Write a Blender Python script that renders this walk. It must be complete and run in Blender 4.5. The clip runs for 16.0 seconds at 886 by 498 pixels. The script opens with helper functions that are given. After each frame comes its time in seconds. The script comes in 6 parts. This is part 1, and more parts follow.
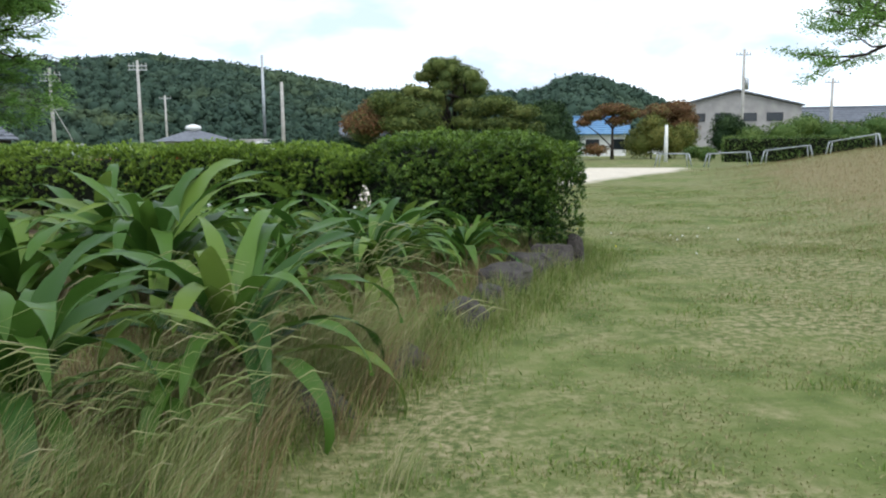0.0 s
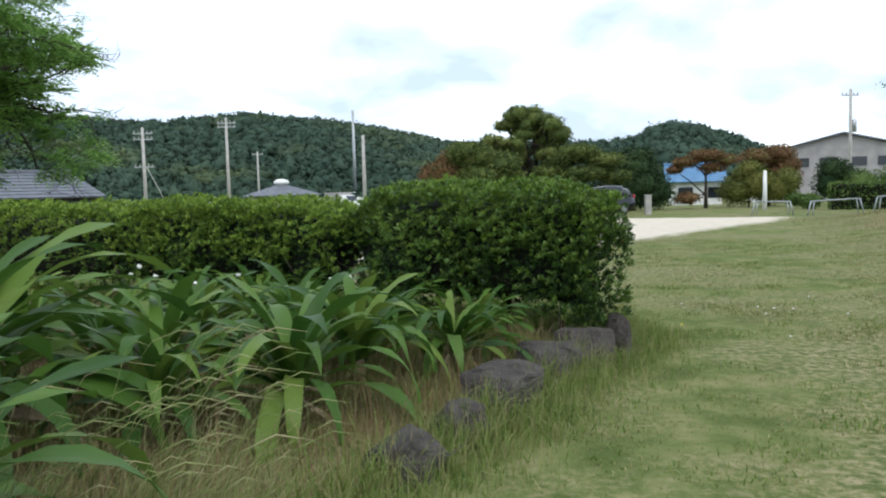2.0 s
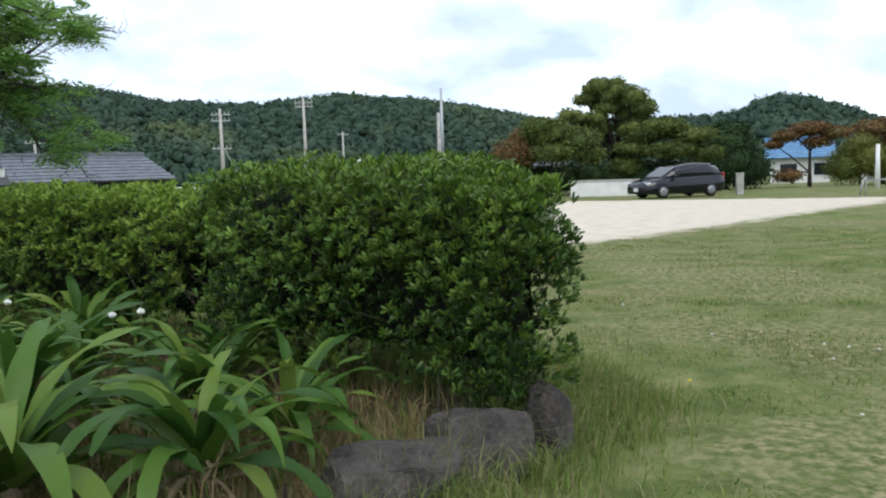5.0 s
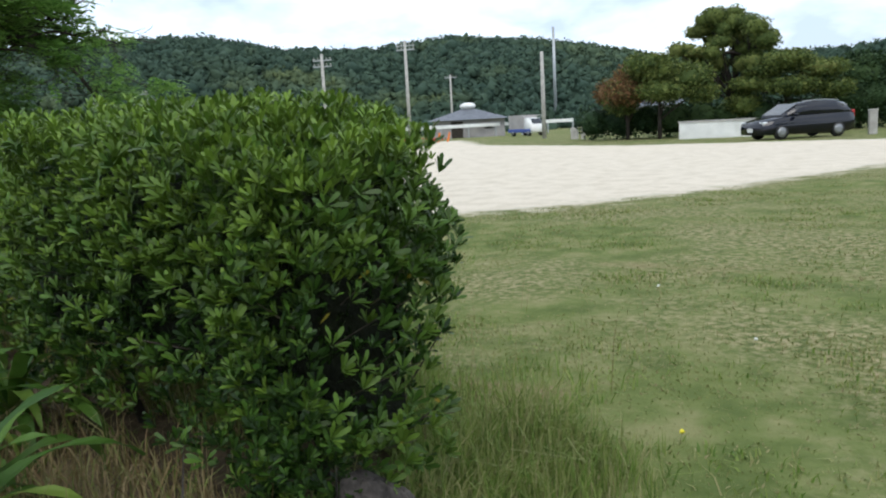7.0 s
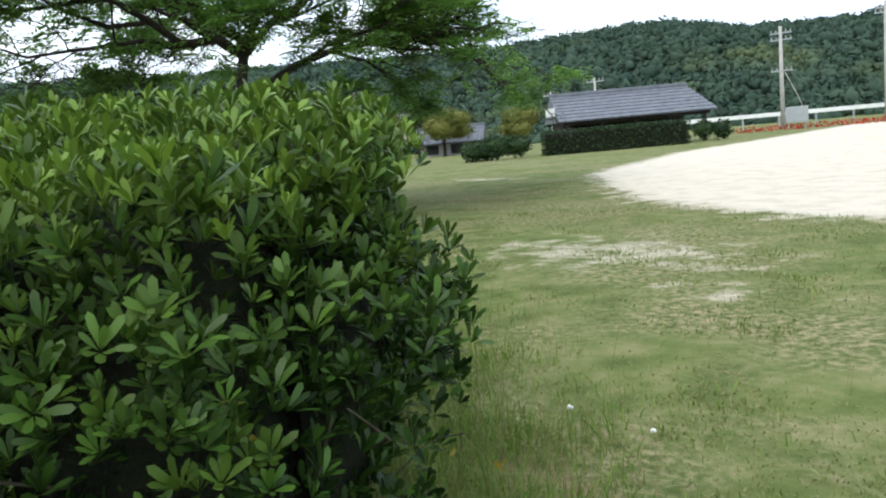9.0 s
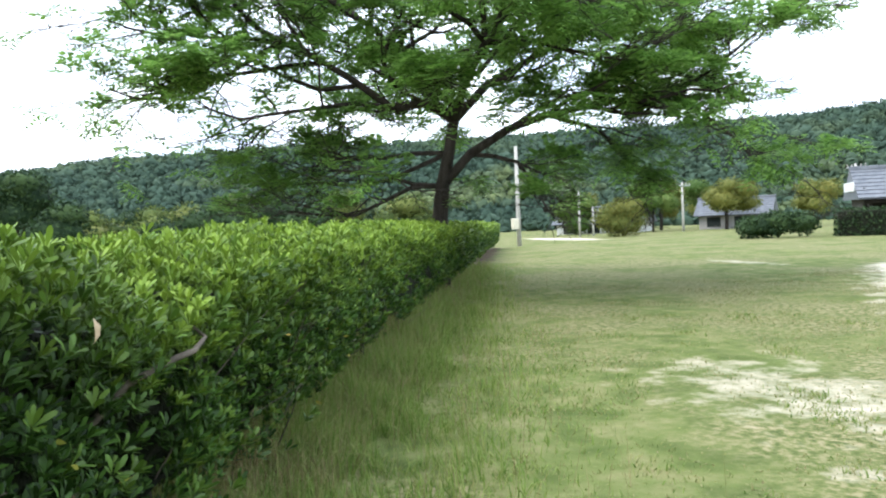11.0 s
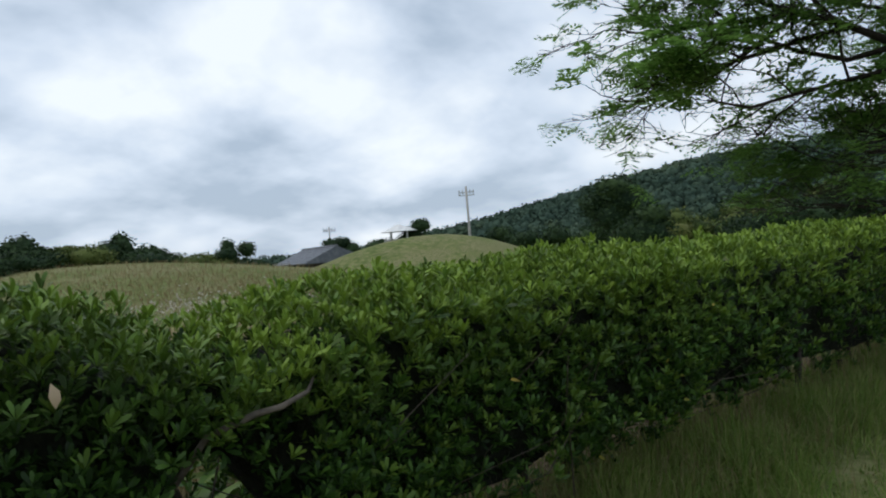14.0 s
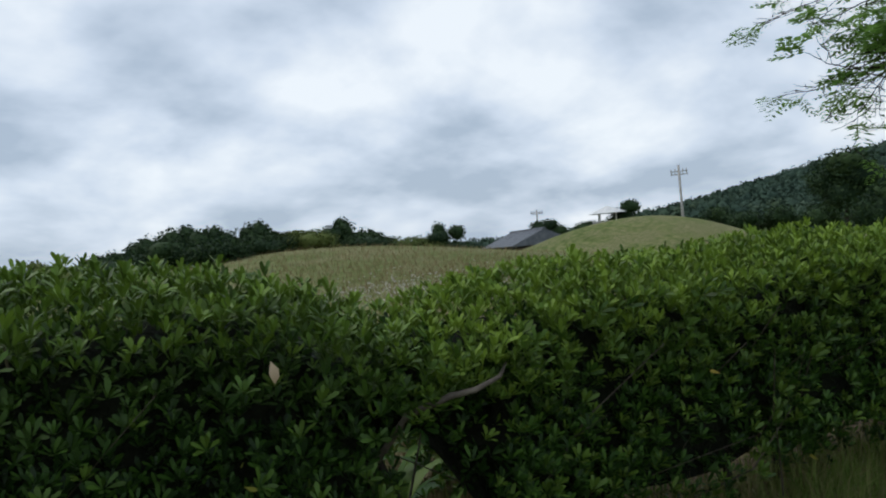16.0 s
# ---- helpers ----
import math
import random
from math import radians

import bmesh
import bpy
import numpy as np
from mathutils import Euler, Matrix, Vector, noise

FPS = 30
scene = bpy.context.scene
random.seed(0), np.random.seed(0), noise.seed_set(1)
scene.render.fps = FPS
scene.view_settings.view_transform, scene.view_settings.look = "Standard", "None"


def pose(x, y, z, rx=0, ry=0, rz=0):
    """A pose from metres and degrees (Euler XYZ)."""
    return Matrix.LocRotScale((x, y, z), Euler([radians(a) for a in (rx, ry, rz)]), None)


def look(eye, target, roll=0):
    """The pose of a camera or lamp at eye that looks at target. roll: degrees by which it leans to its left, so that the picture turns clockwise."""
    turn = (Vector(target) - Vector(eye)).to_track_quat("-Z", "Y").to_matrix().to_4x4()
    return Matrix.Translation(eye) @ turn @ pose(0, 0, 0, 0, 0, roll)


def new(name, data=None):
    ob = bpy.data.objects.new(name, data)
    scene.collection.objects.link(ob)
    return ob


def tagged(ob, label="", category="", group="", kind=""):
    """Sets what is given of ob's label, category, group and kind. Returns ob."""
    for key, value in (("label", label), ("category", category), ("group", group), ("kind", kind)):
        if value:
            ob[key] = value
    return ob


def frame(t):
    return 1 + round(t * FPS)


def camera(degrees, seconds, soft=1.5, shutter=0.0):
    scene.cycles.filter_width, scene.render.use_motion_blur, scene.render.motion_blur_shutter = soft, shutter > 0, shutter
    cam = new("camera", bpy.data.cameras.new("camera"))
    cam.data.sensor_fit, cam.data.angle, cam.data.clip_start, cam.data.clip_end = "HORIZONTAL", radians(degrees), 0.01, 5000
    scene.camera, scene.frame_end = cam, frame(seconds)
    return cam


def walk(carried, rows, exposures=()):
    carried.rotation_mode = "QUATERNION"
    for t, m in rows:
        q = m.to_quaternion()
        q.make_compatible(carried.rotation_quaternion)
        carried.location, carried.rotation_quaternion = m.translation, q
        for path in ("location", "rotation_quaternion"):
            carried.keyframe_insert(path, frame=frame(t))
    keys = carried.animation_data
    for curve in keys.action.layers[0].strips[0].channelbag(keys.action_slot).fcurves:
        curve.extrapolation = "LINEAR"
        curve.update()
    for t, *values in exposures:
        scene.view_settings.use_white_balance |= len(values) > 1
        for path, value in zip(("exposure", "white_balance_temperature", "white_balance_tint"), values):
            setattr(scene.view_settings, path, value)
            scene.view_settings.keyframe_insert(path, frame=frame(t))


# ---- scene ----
cam = camera(57.5, 16.0, 2.1)

PATH = [
    (0, (0.969, 0.217, 1.446), (0.791, 2.19, 1.172), -0.6),
    (0.5, (1.114, 0.774, 1.432), (0.921, 2.742, 1.133), -0.7),
    (1, (1.254, 1.35, 1.419), (1.01, 3.315, 1.135), -0.6),
    (1.5, (1.45, 1.886, 1.427), (1.102, 3.842, 1.196), -1.3),
    (2, (1.569, 2.387, 1.424), (1.162, 4.339, 1.279), -1.5),
    (2.5, (1.736, 2.924, 1.421), (1.347, 4.878, 1.245), -1.4),
    (3, (1.835, 3.443, 1.411), (1.389, 5.384, 1.228), -1.0),
    (3.5, (2.004, 3.977, 1.391), (1.613, 5.924, 1.153), -1.0),
    (4, (2.111, 4.465, 1.416), (1.611, 6.388, 1.183), -0.7),
    (4.2, (2.168, 4.629, 1.428), (1.641, 6.549, 1.235), -0.9),
    (6.3, (2.674, 6.539, 1.388), (1.808, 8.328, 1.164), -3.4),
    (6.5, (2.712, 6.74, 1.403), (1.821, 8.515, 1.164), -3.6),
    (7, (2.855, 7.224, 1.39), (1.951, 8.98, 1.076), -3.1),
    (7.5, (2.891, 7.736, 1.377), (1.898, 9.448, 1.088), -3.1),
    (8, (3.001, 8.16, 1.359), (1.736, 9.669, 1.008), -4.5),
    (8.5, (2.979, 8.631, 1.356), (1.484, 9.917, 1.022), -4.6),
    (8.7, (2.976, 8.808, 1.351), (1.388, 9.985, 1.044), -5.0),
    (10.8, (2.011, 10.942, 1.415), (0.059, 11.361, 1.294), -2.4),
    (11, (1.932, 11.093, 1.410), (-0.028, 11.485, 1.339), -2.5),
    (11.5, (1.731, 11.413, 1.386), (-0.249, 11.695, 1.345), -2.8),
    (12, (1.528, 11.698, 1.384), (-0.472, 11.676, 1.340), -4.7),
    (12.5, (1.404, 12.024, 1.401), (-0.582, 11.799, 1.334), -6.6),
    (13, (1.259, 12.233, 1.421), (-0.686, 11.767, 1.397), -7.2),
    (13.5, (1.160, 12.416, 1.439), (-0.658, 11.583, 1.408), -3.4),
    (14, (1.069, 12.492, 1.450), (-0.664, 11.494, 1.457), -4.9),
    (14.5, (1.056, 12.563, 1.458), (-0.644, 11.508, 1.459), -3.8),
    (15, (1.062, 12.577, 1.464), (-0.568, 11.418, 1.456), -4.0),
    (15.5, (1.078, 12.607, 1.464), (-0.461, 11.330, 1.464), -4.2),
    (16, (1.078, 12.573, 1.469), (-0.344, 11.167, 1.477), -5.1),
]
walk(cam, [(t, look(eye, target, roll)) for t, eye, target, roll in PATH],
     [(0, 0.18), (3.5, 0.0), (7.0, 0.04), (8.7, 0.27), (10.8, 1.08), (11.6, 0.82), (12.5, 0.1), (13.4, -0.45), (14.5, -0.73), (16.0, -0.75)])

# ---- world and light ----
world = bpy.data.worlds.new("overcast_sky")
scene.world = world
world.use_nodes = True
wn, wl = world.node_tree.nodes, world.node_tree.links
wn.clear()
w_out = wn.new("ShaderNodeOutputWorld")
w_sky = wn.new("ShaderNodeTexSky")
w_sky.sky_type, w_sky.sun_disc = "NISHITA", False
w_sky.sun_elevation, w_sky.sun_rotation = radians(55), radians(150)
w_bg = wn.new("ShaderNodeBackground")
w_bg.inputs["Strength"].default_value = 0.11
w_cl = wn.new("ShaderNodeBackground")
w_cl.inputs["Strength"].default_value = 1.0
w_mix = wn.new("ShaderNodeMixShader")
w_tc = wn.new("ShaderNodeTexCoord")
w_sep, w_com = wn.new("ShaderNodeSeparateXYZ"), wn.new("ShaderNodeCombineXYZ")
w_up = wn.new("ShaderNodeMath")
w_up.operation = "MULTIPLY_ADD"
w_up.inputs[1].default_value, w_up.inputs[2].default_value = 0.75, 0.30
wl.new(w_tc.outputs["Generated"], w_sep.inputs["Vector"])
wl.new(w_sep.outputs["Z"], w_up.inputs[0])
for axis_ in ("X", "Y"):
    w_div = wn.new("ShaderNodeMath")
    w_div.operation = "DIVIDE"
    wl.new(w_sep.outputs[axis_], w_div.inputs[0])
    wl.new(w_up.outputs[0], w_div.inputs[1])
    wl.new(w_div.outputs[0], w_com.inputs[axis_])
w_n1 = wn.new("ShaderNodeTexNoise")
w_n1.inputs["Scale"].default_value, w_n1.inputs["Detail"].default_value = 1.9, 5.0
w_n1.inputs["Roughness"].default_value, w_n1.inputs["Distortion"].default_value = 0.5, 0.15
w_rc = wn.new("ShaderNodeValToRGB")
w_rc.color_ramp.elements[0].position, w_rc.color_ramp.elements[0].color = 0.37, (0.75, 0.92, 1.14, 1)
w_rc.color_ramp.elements[1].position, w_rc.color_ramp.elements[1].color = 0.64, (1.57, 1.69, 1.81, 1)
w_mid = w_rc.color_ramp.elements.new(0.5)
w_mid.color = (1.14, 1.31, 1.54, 1)
wl.new(w_com.outputs["Vector"], w_n1.inputs["Vector"])
wl.new(w_n1.outputs["Fac"], w_rc.inputs["Fac"])
wl.new(w_rc.outputs["Color"], w_cl.inputs["Color"])
wl.new(w_sky.outputs["Color"], w_bg.inputs["Color"])
w_mix.inputs["Fac"].default_value = 0.88
wl.new(w_bg.outputs["Background"], w_mix.inputs[1])
wl.new(w_cl.outputs["Background"], w_mix.inputs[2])
wl.new(w_mix.outputs["Shader"], w_out.inputs["Surface"])

sun = new("sun", bpy.data.lights.new("sun", "SUN"))
sun.data.energy, sun.data.angle, sun.data.color = 1.5, radians(35), (1.0, 0.96, 0.9)
sun.matrix_world = look((22, -30, 60), (0, 12, 0))

# ---- helpers for building ----
rng = np.random.default_rng(7)


def mesh_np(name, V, F, mat, smooth=False):
    """A mesh from an array of places and an array of faces that all have as many corners."""
    V, F = np.asarray(V, float), np.asarray(F, int)
    me = bpy.data.meshes.new(name)
    k = F.shape[1]
    me.vertices.add(len(V))
    me.vertices.foreach_set("co", V.astype(np.float32).ravel())
    me.loops.add(F.size)
    me.loops.foreach_set("vertex_index", F.astype(np.int32).ravel())
    me.polygons.add(len(F))
    me.polygons.foreach_set("loop_start", np.arange(0, F.size, k, dtype=np.int32))
    me.polygons.foreach_set("loop_total", np.full(len(F), k, dtype=np.int32))
    me.update(calc_edges=True)
    if smooth:
        me.polygons.foreach_set("use_smooth", np.ones(len(F), dtype=bool))
    me.materials.append(mat)
    return me


def float_attr(me, name, values):
    me.attributes.new(name, "FLOAT", "POINT").data.foreach_set("value", np.asarray(values, np.float32))


def thing(name, x, y, z, rz=0, label="", category="", group="", kind=""):
    ob = new(name)
    ob.empty_display_size = 0.2
    ob.matrix_basis = pose(x, y, z, 0, 0, rz)
    return tagged(ob, label, category, group, kind)


def child(name, me, parent, label="", m=None, kind=""):
    ob = new(name, me)
    ob.parent = parent
    if m is not None:
        ob.matrix_basis = m
    return tagged(ob, label, "", "", kind)


def part(name, bm, material, parent, label="", smooth=False):
    me = bpy.data.meshes.new(name)
    bm.to_mesh(me)
    bm.free()
    me.materials.append(material)
    if smooth:
        me.polygons.foreach_set("use_smooth", np.ones(len(me.polygons), dtype=bool))
    return child(name, me, parent, label)


def box(cx, cy, cz, sx, sy, sz, bevel=0.0, bm=None, turn=None):
    """A box of these sizes about this centre; with bm it is added to that."""
    one = bmesh.new()
    bmesh.ops.create_cube(one, size=1.0, matrix=Matrix.Diagonal((sx, sy, sz, 1)))
    if bevel:
        bmesh.ops.bevel(one, geom=one.edges[:], offset=bevel, segments=2, affect="EDGES", profile=0.6)
    bmesh.ops.transform(one, verts=one.verts, matrix=Matrix.Translation((cx, cy, cz)) @ (turn or Matrix()))
    if bm is None:
        return one
    tmp = bpy.data.meshes.new("tmp")
    one.to_mesh(tmp)
    one.free()
    bm.from_mesh(tmp)
    bpy.data.meshes.remove(tmp)
    return bm


def tube(points, radii, sides=8, cap=True):
    """Places and faces (triangles) of a tube along points."""
    P = [Vector(p) for p in points]
    V, F = [], []
    for i, p in enumerate(P):
        d = (P[min(i + 1, len(P) - 1)] - P[max(i - 1, 0)]).normalized()
        a = d.cross(Vector((0, 0, 1)) if abs(d.z) < 0.9 else Vector((1, 0, 0))).normalized()
        b = d.cross(a)
        for k in range(sides):
            w = 2 * math.pi * k / sides
            V.append(p + (a * math.cos(w) + b * math.sin(w)) * radii[i])
    for i in range(len(P) - 1):
        for k in range(sides):
            q = (k + 1) % sides
            a0, a1, b0, b1 = i * sides + k, i * sides + q, (i + 1) * sides + k, (i + 1) * sides + q
            F += [(a0, b0, a1), (a1, b0, b1)]
    if cap:
        n = len(V)
        V += [P[0], P[-1]]
        for k in range(sides):
            q = (k + 1) % sides
            F += [(n, k, q), (n + 1, (len(P) - 1) * sides + q, (len(P) - 1) * sides + k)]
    return [tuple(v) for v in V], F


def join(pieces):
    V, F, n = [], [], 0
    for v, f in pieces:
        V.append(np.asarray(v, float))
        F.append(np.asarray(f, int) + n)
        n += len(v)
    return np.concatenate(V), np.concatenate(F)


def tube_part(name, pieces, mat, parent, label="", smooth=True):
    V, F = join([tube(*p) for p in pieces])
    return child(name, mesh_np(name, V, F, mat, smooth), parent, label)


# ---- materials ----
def material(name):
    m = bpy.data.materials.new(name)
    m.use_nodes = True
    n = m.node_tree.nodes
    return m, n, m.node_tree.links, n["Principled BSDF"]


def surface(name, a, b, scale=8.0, rough=0.8, bump=0.2, metal=0.0, fine=60.0, spec=0.3, detail=5.0, dist=0.01, stretch=(1, 1, 1)):
    """Two colours mixed by noise at two scales, with relief."""
    m, n, l, p = material(name)
    tc, mp = n.new("ShaderNodeTexCoord"), n.new("ShaderNodeMapping")
    mp.inputs["Scale"].default_value = stretch
    l.new(tc.outputs["Object"], mp.inputs["Vector"])
    n1, n2 = n.new("ShaderNodeTexNoise"), n.new("ShaderNodeTexNoise")
    n1.inputs["Scale"].default_value, n1.inputs["Detail"].default_value = scale, detail
    n2.inputs["Scale"].default_value, n2.inputs["Detail"].default_value = fine, 3.0
    for q in (n1, n2):
        l.new(mp.outputs["Vector"], q.inputs["Vector"])
    add = n.new("ShaderNodeMath")
    add.operation = "MULTIPLY_ADD"
    l.new(n2.outputs["Fac"], add.inputs[0])
    add.inputs[1].default_value = 0.5
    l.new(n1.outputs["Fac"], add.inputs[2])
    ramp = n.new("ShaderNodeValToRGB")
    ramp.color_ramp.elements[0].position, ramp.color_ramp.elements[0].color = 0.5, (*a, 1)
    ramp.color_ramp.elements[1].position, ramp.color_ramp.elements[1].color = 0.98, (*b, 1)
    l.new(add.outputs[0], ramp.inputs["Fac"])
    l.new(ramp.outputs["Color"], p.inputs["Base Color"])
    p.inputs["Roughness"].default_value, p.inputs["Metallic"].default_value = rough, metal
    p.inputs["Specular IOR Level"].default_value = spec
    if bump:
        bp = n.new("ShaderNodeBump")
        bp.inputs["Strength"].default_value, bp.inputs["Distance"].default_value = bump, dist
        l.new(add.outputs[0], bp.inputs["Height"])
        l.new(bp.outputs["Normal"], p.inputs["Normal"])
    return m


def leafage(name, colours, rough=0.5, spec=0.35, through_=0.25, obj=False, young=None, grain=0.0):
    """Leaves: a colour for each island (or object) out of a ramp, some light let through. young: colour of fresh tips by attribute."""
    m, n, l, p = material(name)
    if obj:
        src = n.new("ShaderNodeObjectInfo").outputs["Random"]
    else:
        src = n.new("ShaderNodeNewGeometry").outputs["Random Per Island"]
    ramp = n.new("ShaderNodeValToRGB")
    els = ramp.color_ramp.elements
    for i, c in enumerate(colours):
        pos = i / (len(colours) - 1)
        e = els[0] if i == 0 else els[-1] if i == len(colours) - 1 else els.new(pos)
        e.position, e.color = pos, (*c, 1)
    if grain:
        tc = n.new("ShaderNodeTexCoord")
        nz = n.new("ShaderNodeTexNoise")
        nz.inputs["Scale"].default_value, nz.inputs["Detail"].default_value = grain, 4.0
        l.new(tc.outputs["Object"], nz.inputs["Vector"])
        mm = n.new("ShaderNodeMath")
        mm.operation = "MULTIPLY_ADD"
        l.new(nz.outputs["Fac"], mm.inputs[0])
        mm.inputs[1].default_value = 0.9
        sub = n.new("ShaderNodeMath")
        sub.operation = "MULTIPLY_ADD"
        l.new(src, sub.inputs[0])
        sub.inputs[1].default_value, sub.inputs[2].default_value = 0.5, -0.2
        l.new(sub.outputs[0], mm.inputs[2])
        mm.use_clamp = True
        src = mm.outputs[0]
    l.new(src, ramp.inputs["Fac"])
    col = ramp.outputs["Color"]
    if young:
        at = n.new("ShaderNodeAttribute")
        at.attribute_name = "young"
        mx = n.new("ShaderNodeMix")
        mx.data_type = "RGBA"
        l.new(at.outputs["Fac"], mx.inputs["Factor"])
        l.new(col, mx.inputs["A"])
        mx.inputs["B"].default_value = (*young, 1)
        col = mx.outputs["Result"]
    l.new(col, p.inputs["Base Color"])
    p.inputs["Roughness"].default_value, p.inputs["Specular IOR Level"].default_value = rough, spec
    if through_:
        tr, mix = n.new("ShaderNodeBsdfTranslucent"), n.new("ShaderNodeMixShader")
        l.new(col, tr.inputs["Color"])
        mix.inputs["Fac"].default_value = through_
        l.new(p.outputs[0], mix.inputs[1])
        l.new(tr.outputs[0], mix.inputs[2])
        l.new(mix.outputs[0], n["Material Output"].inputs["Surface"])
    return m


def plain(name, c, rough=0.5, metal=0.0, spec=0.5, c2=None, scale=6.0):
    return surface(name, c, c2 or tuple(v * 0.82 for v in c), scale, rough, 0.05, metal, 40.0, spec)


M_bark = surface("bark", (0.014, 0.011, 0.009), (0.060, 0.050, 0.041), 9, 0.95, 0.8, stretch=(1, 1, 0.25), dist=0.02)
M_limb = surface("weathered_limb", (0.06, 0.05, 0.04), (0.15, 0.125, 0.10), 20, 0.9, 0.4)
M_twig = surface("grey_twig", (0.10, 0.085, 0.065), (0.24, 0.21, 0.17), 20, 0.9, 0.4)
M_hedge = leafage("hedge_leaf", [(0.014, 0.036, 0.006), (0.026, 0.066, 0.009), (0.046, 0.110, 0.014), (0.080, 0.165, 0.022)], 0.48, 0.24, 0.2, young=(0.20, 0.30, 0.038))
M_hedge_dark = leafage("dark_hedge_leaf", [(0.010, 0.026, 0.005), (0.018, 0.046, 0.007), (0.032, 0.078, 0.011), (0.062, 0.132, 0.018)], 0.45, 0.24, 0.16, young=(0.17, 0.27, 0.034))
M_yellow = leafage("yellow_leaf", [(0.34, 0.24, 0.03), (0.22, 0.23, 0.04)], 0.5, 0.3, 0.25, obj=True)
# Near-black: the shade among the inner twigs is put into this colour.
M_core = surface("hedge_inner_shade", (0.004, 0.006, 0.003), (0.016, 0.020, 0.009), 14, 1.0, 0.8, dist=0.05)
M_crinum = leafage("crinum_leaf", [(0.030, 0.078, 0.014), (0.056, 0.124, 0.020), (0.092, 0.176, 0.028), (0.150, 0.215, 0.040)], 0.44, 0.22, 0.30, obj=True)
M_crinum_dry = leafage("dry_crinum_leaf", [(0.24, 0.19, 0.12), (0.34, 0.28, 0.19), (0.16, 0.12, 0.08)], 0.9, 0.1, 0.1, obj=True)
M_lawn = leafage("lawn_blade", [(0.12, 0.155, 0.04), (0.185, 0.205, 0.066), (0.25, 0.245, 0.105), (0.32, 0.27, 0.15)], 0.7, 0.2, 0.3)
M_lush = leafage("lush_grass_blade", [(0.095, 0.175, 0.028), (0.145, 0.235, 0.042), (0.21, 0.285, 0.065), (0.31, 0.32, 0.12)], 0.6, 0.2, 0.35)
M_tall = leafage("tall_grass_blade", [(0.085, 0.155, 0.028), (0.14, 0.215, 0.042), (0.22, 0.27, 0.075), (0.34, 0.31, 0.155), (0.15, 0.23, 0.048)], 0.6, 0.2, 0.32)
M_pale_grass = leafage("pale_grass_blade", [(0.13, 0.20, 0.05), (0.22, 0.28, 0.09), (0.33, 0.34, 0.15), (0.42, 0.38, 0.22)], 0.6, 0.2, 0.35)
M_dry = leafage("dry_grass_blade", [(0.17, 0.13, 0.06), (0.26, 0.20, 0.095), (0.33, 0.255, 0.145), (0.14, 0.155, 0.05), (0.22, 0.15, 0.085), (0.30, 0.25, 0.13)], 0.8, 0.15, 0.25)
M_tree = leafage("big_tree_leaflet", [(0.075, 0.155, 0.030), (0.125, 0.250, 0.050), (0.180, 0.340, 0.072), (0.245, 0.420, 0.105)], 0.5, 0.3, 0.55)
M_stone = surface("edging_stone", (0.024, 0.021, 0.019), (0.10, 0.088, 0.08), 5, 1.0, 0.9, fine=40, dist=0.03)
M_forest = leafage("forest_crown", [(0.022, 0.043, 0.034), (0.034, 0.060, 0.043), (0.046, 0.076, 0.052), (0.066, 0.096, 0.056)], 0.9, 0.1, 0.0, young=(0.105, 0.135, 0.058), grain=0.03)
M_galv = plain("galvanised_steel", (0.42, 0.44, 0.45), 0.45, 0.6)
M_concrete = surface("concrete", (0.30, 0.29, 0.27), (0.48, 0.46, 0.43), 3, 0.9, 0.3)
M_white = surface("white_paint", (0.62, 0.62, 0.60), (0.80, 0.80, 0.78), 2, 0.6, 0.05)
M_tile = surface("grey_roof_tile", (0.085, 0.095, 0.115), (0.17, 0.18, 0.20), 3, 0.55, 0.3)
M_darkwood = surface("dark_timber", (0.02, 0.017, 0.014), (0.06, 0.05, 0.04), 6, 0.85, 0.3)
M_wallg = surface("grey_siding", (0.26, 0.25, 0.25), (0.40, 0.38, 0.37), 1.2, 0.85, 0.2)
M_glass = plain("dark_window", (0.02, 0.025, 0.03), 0.08, 0.0, 0.6)


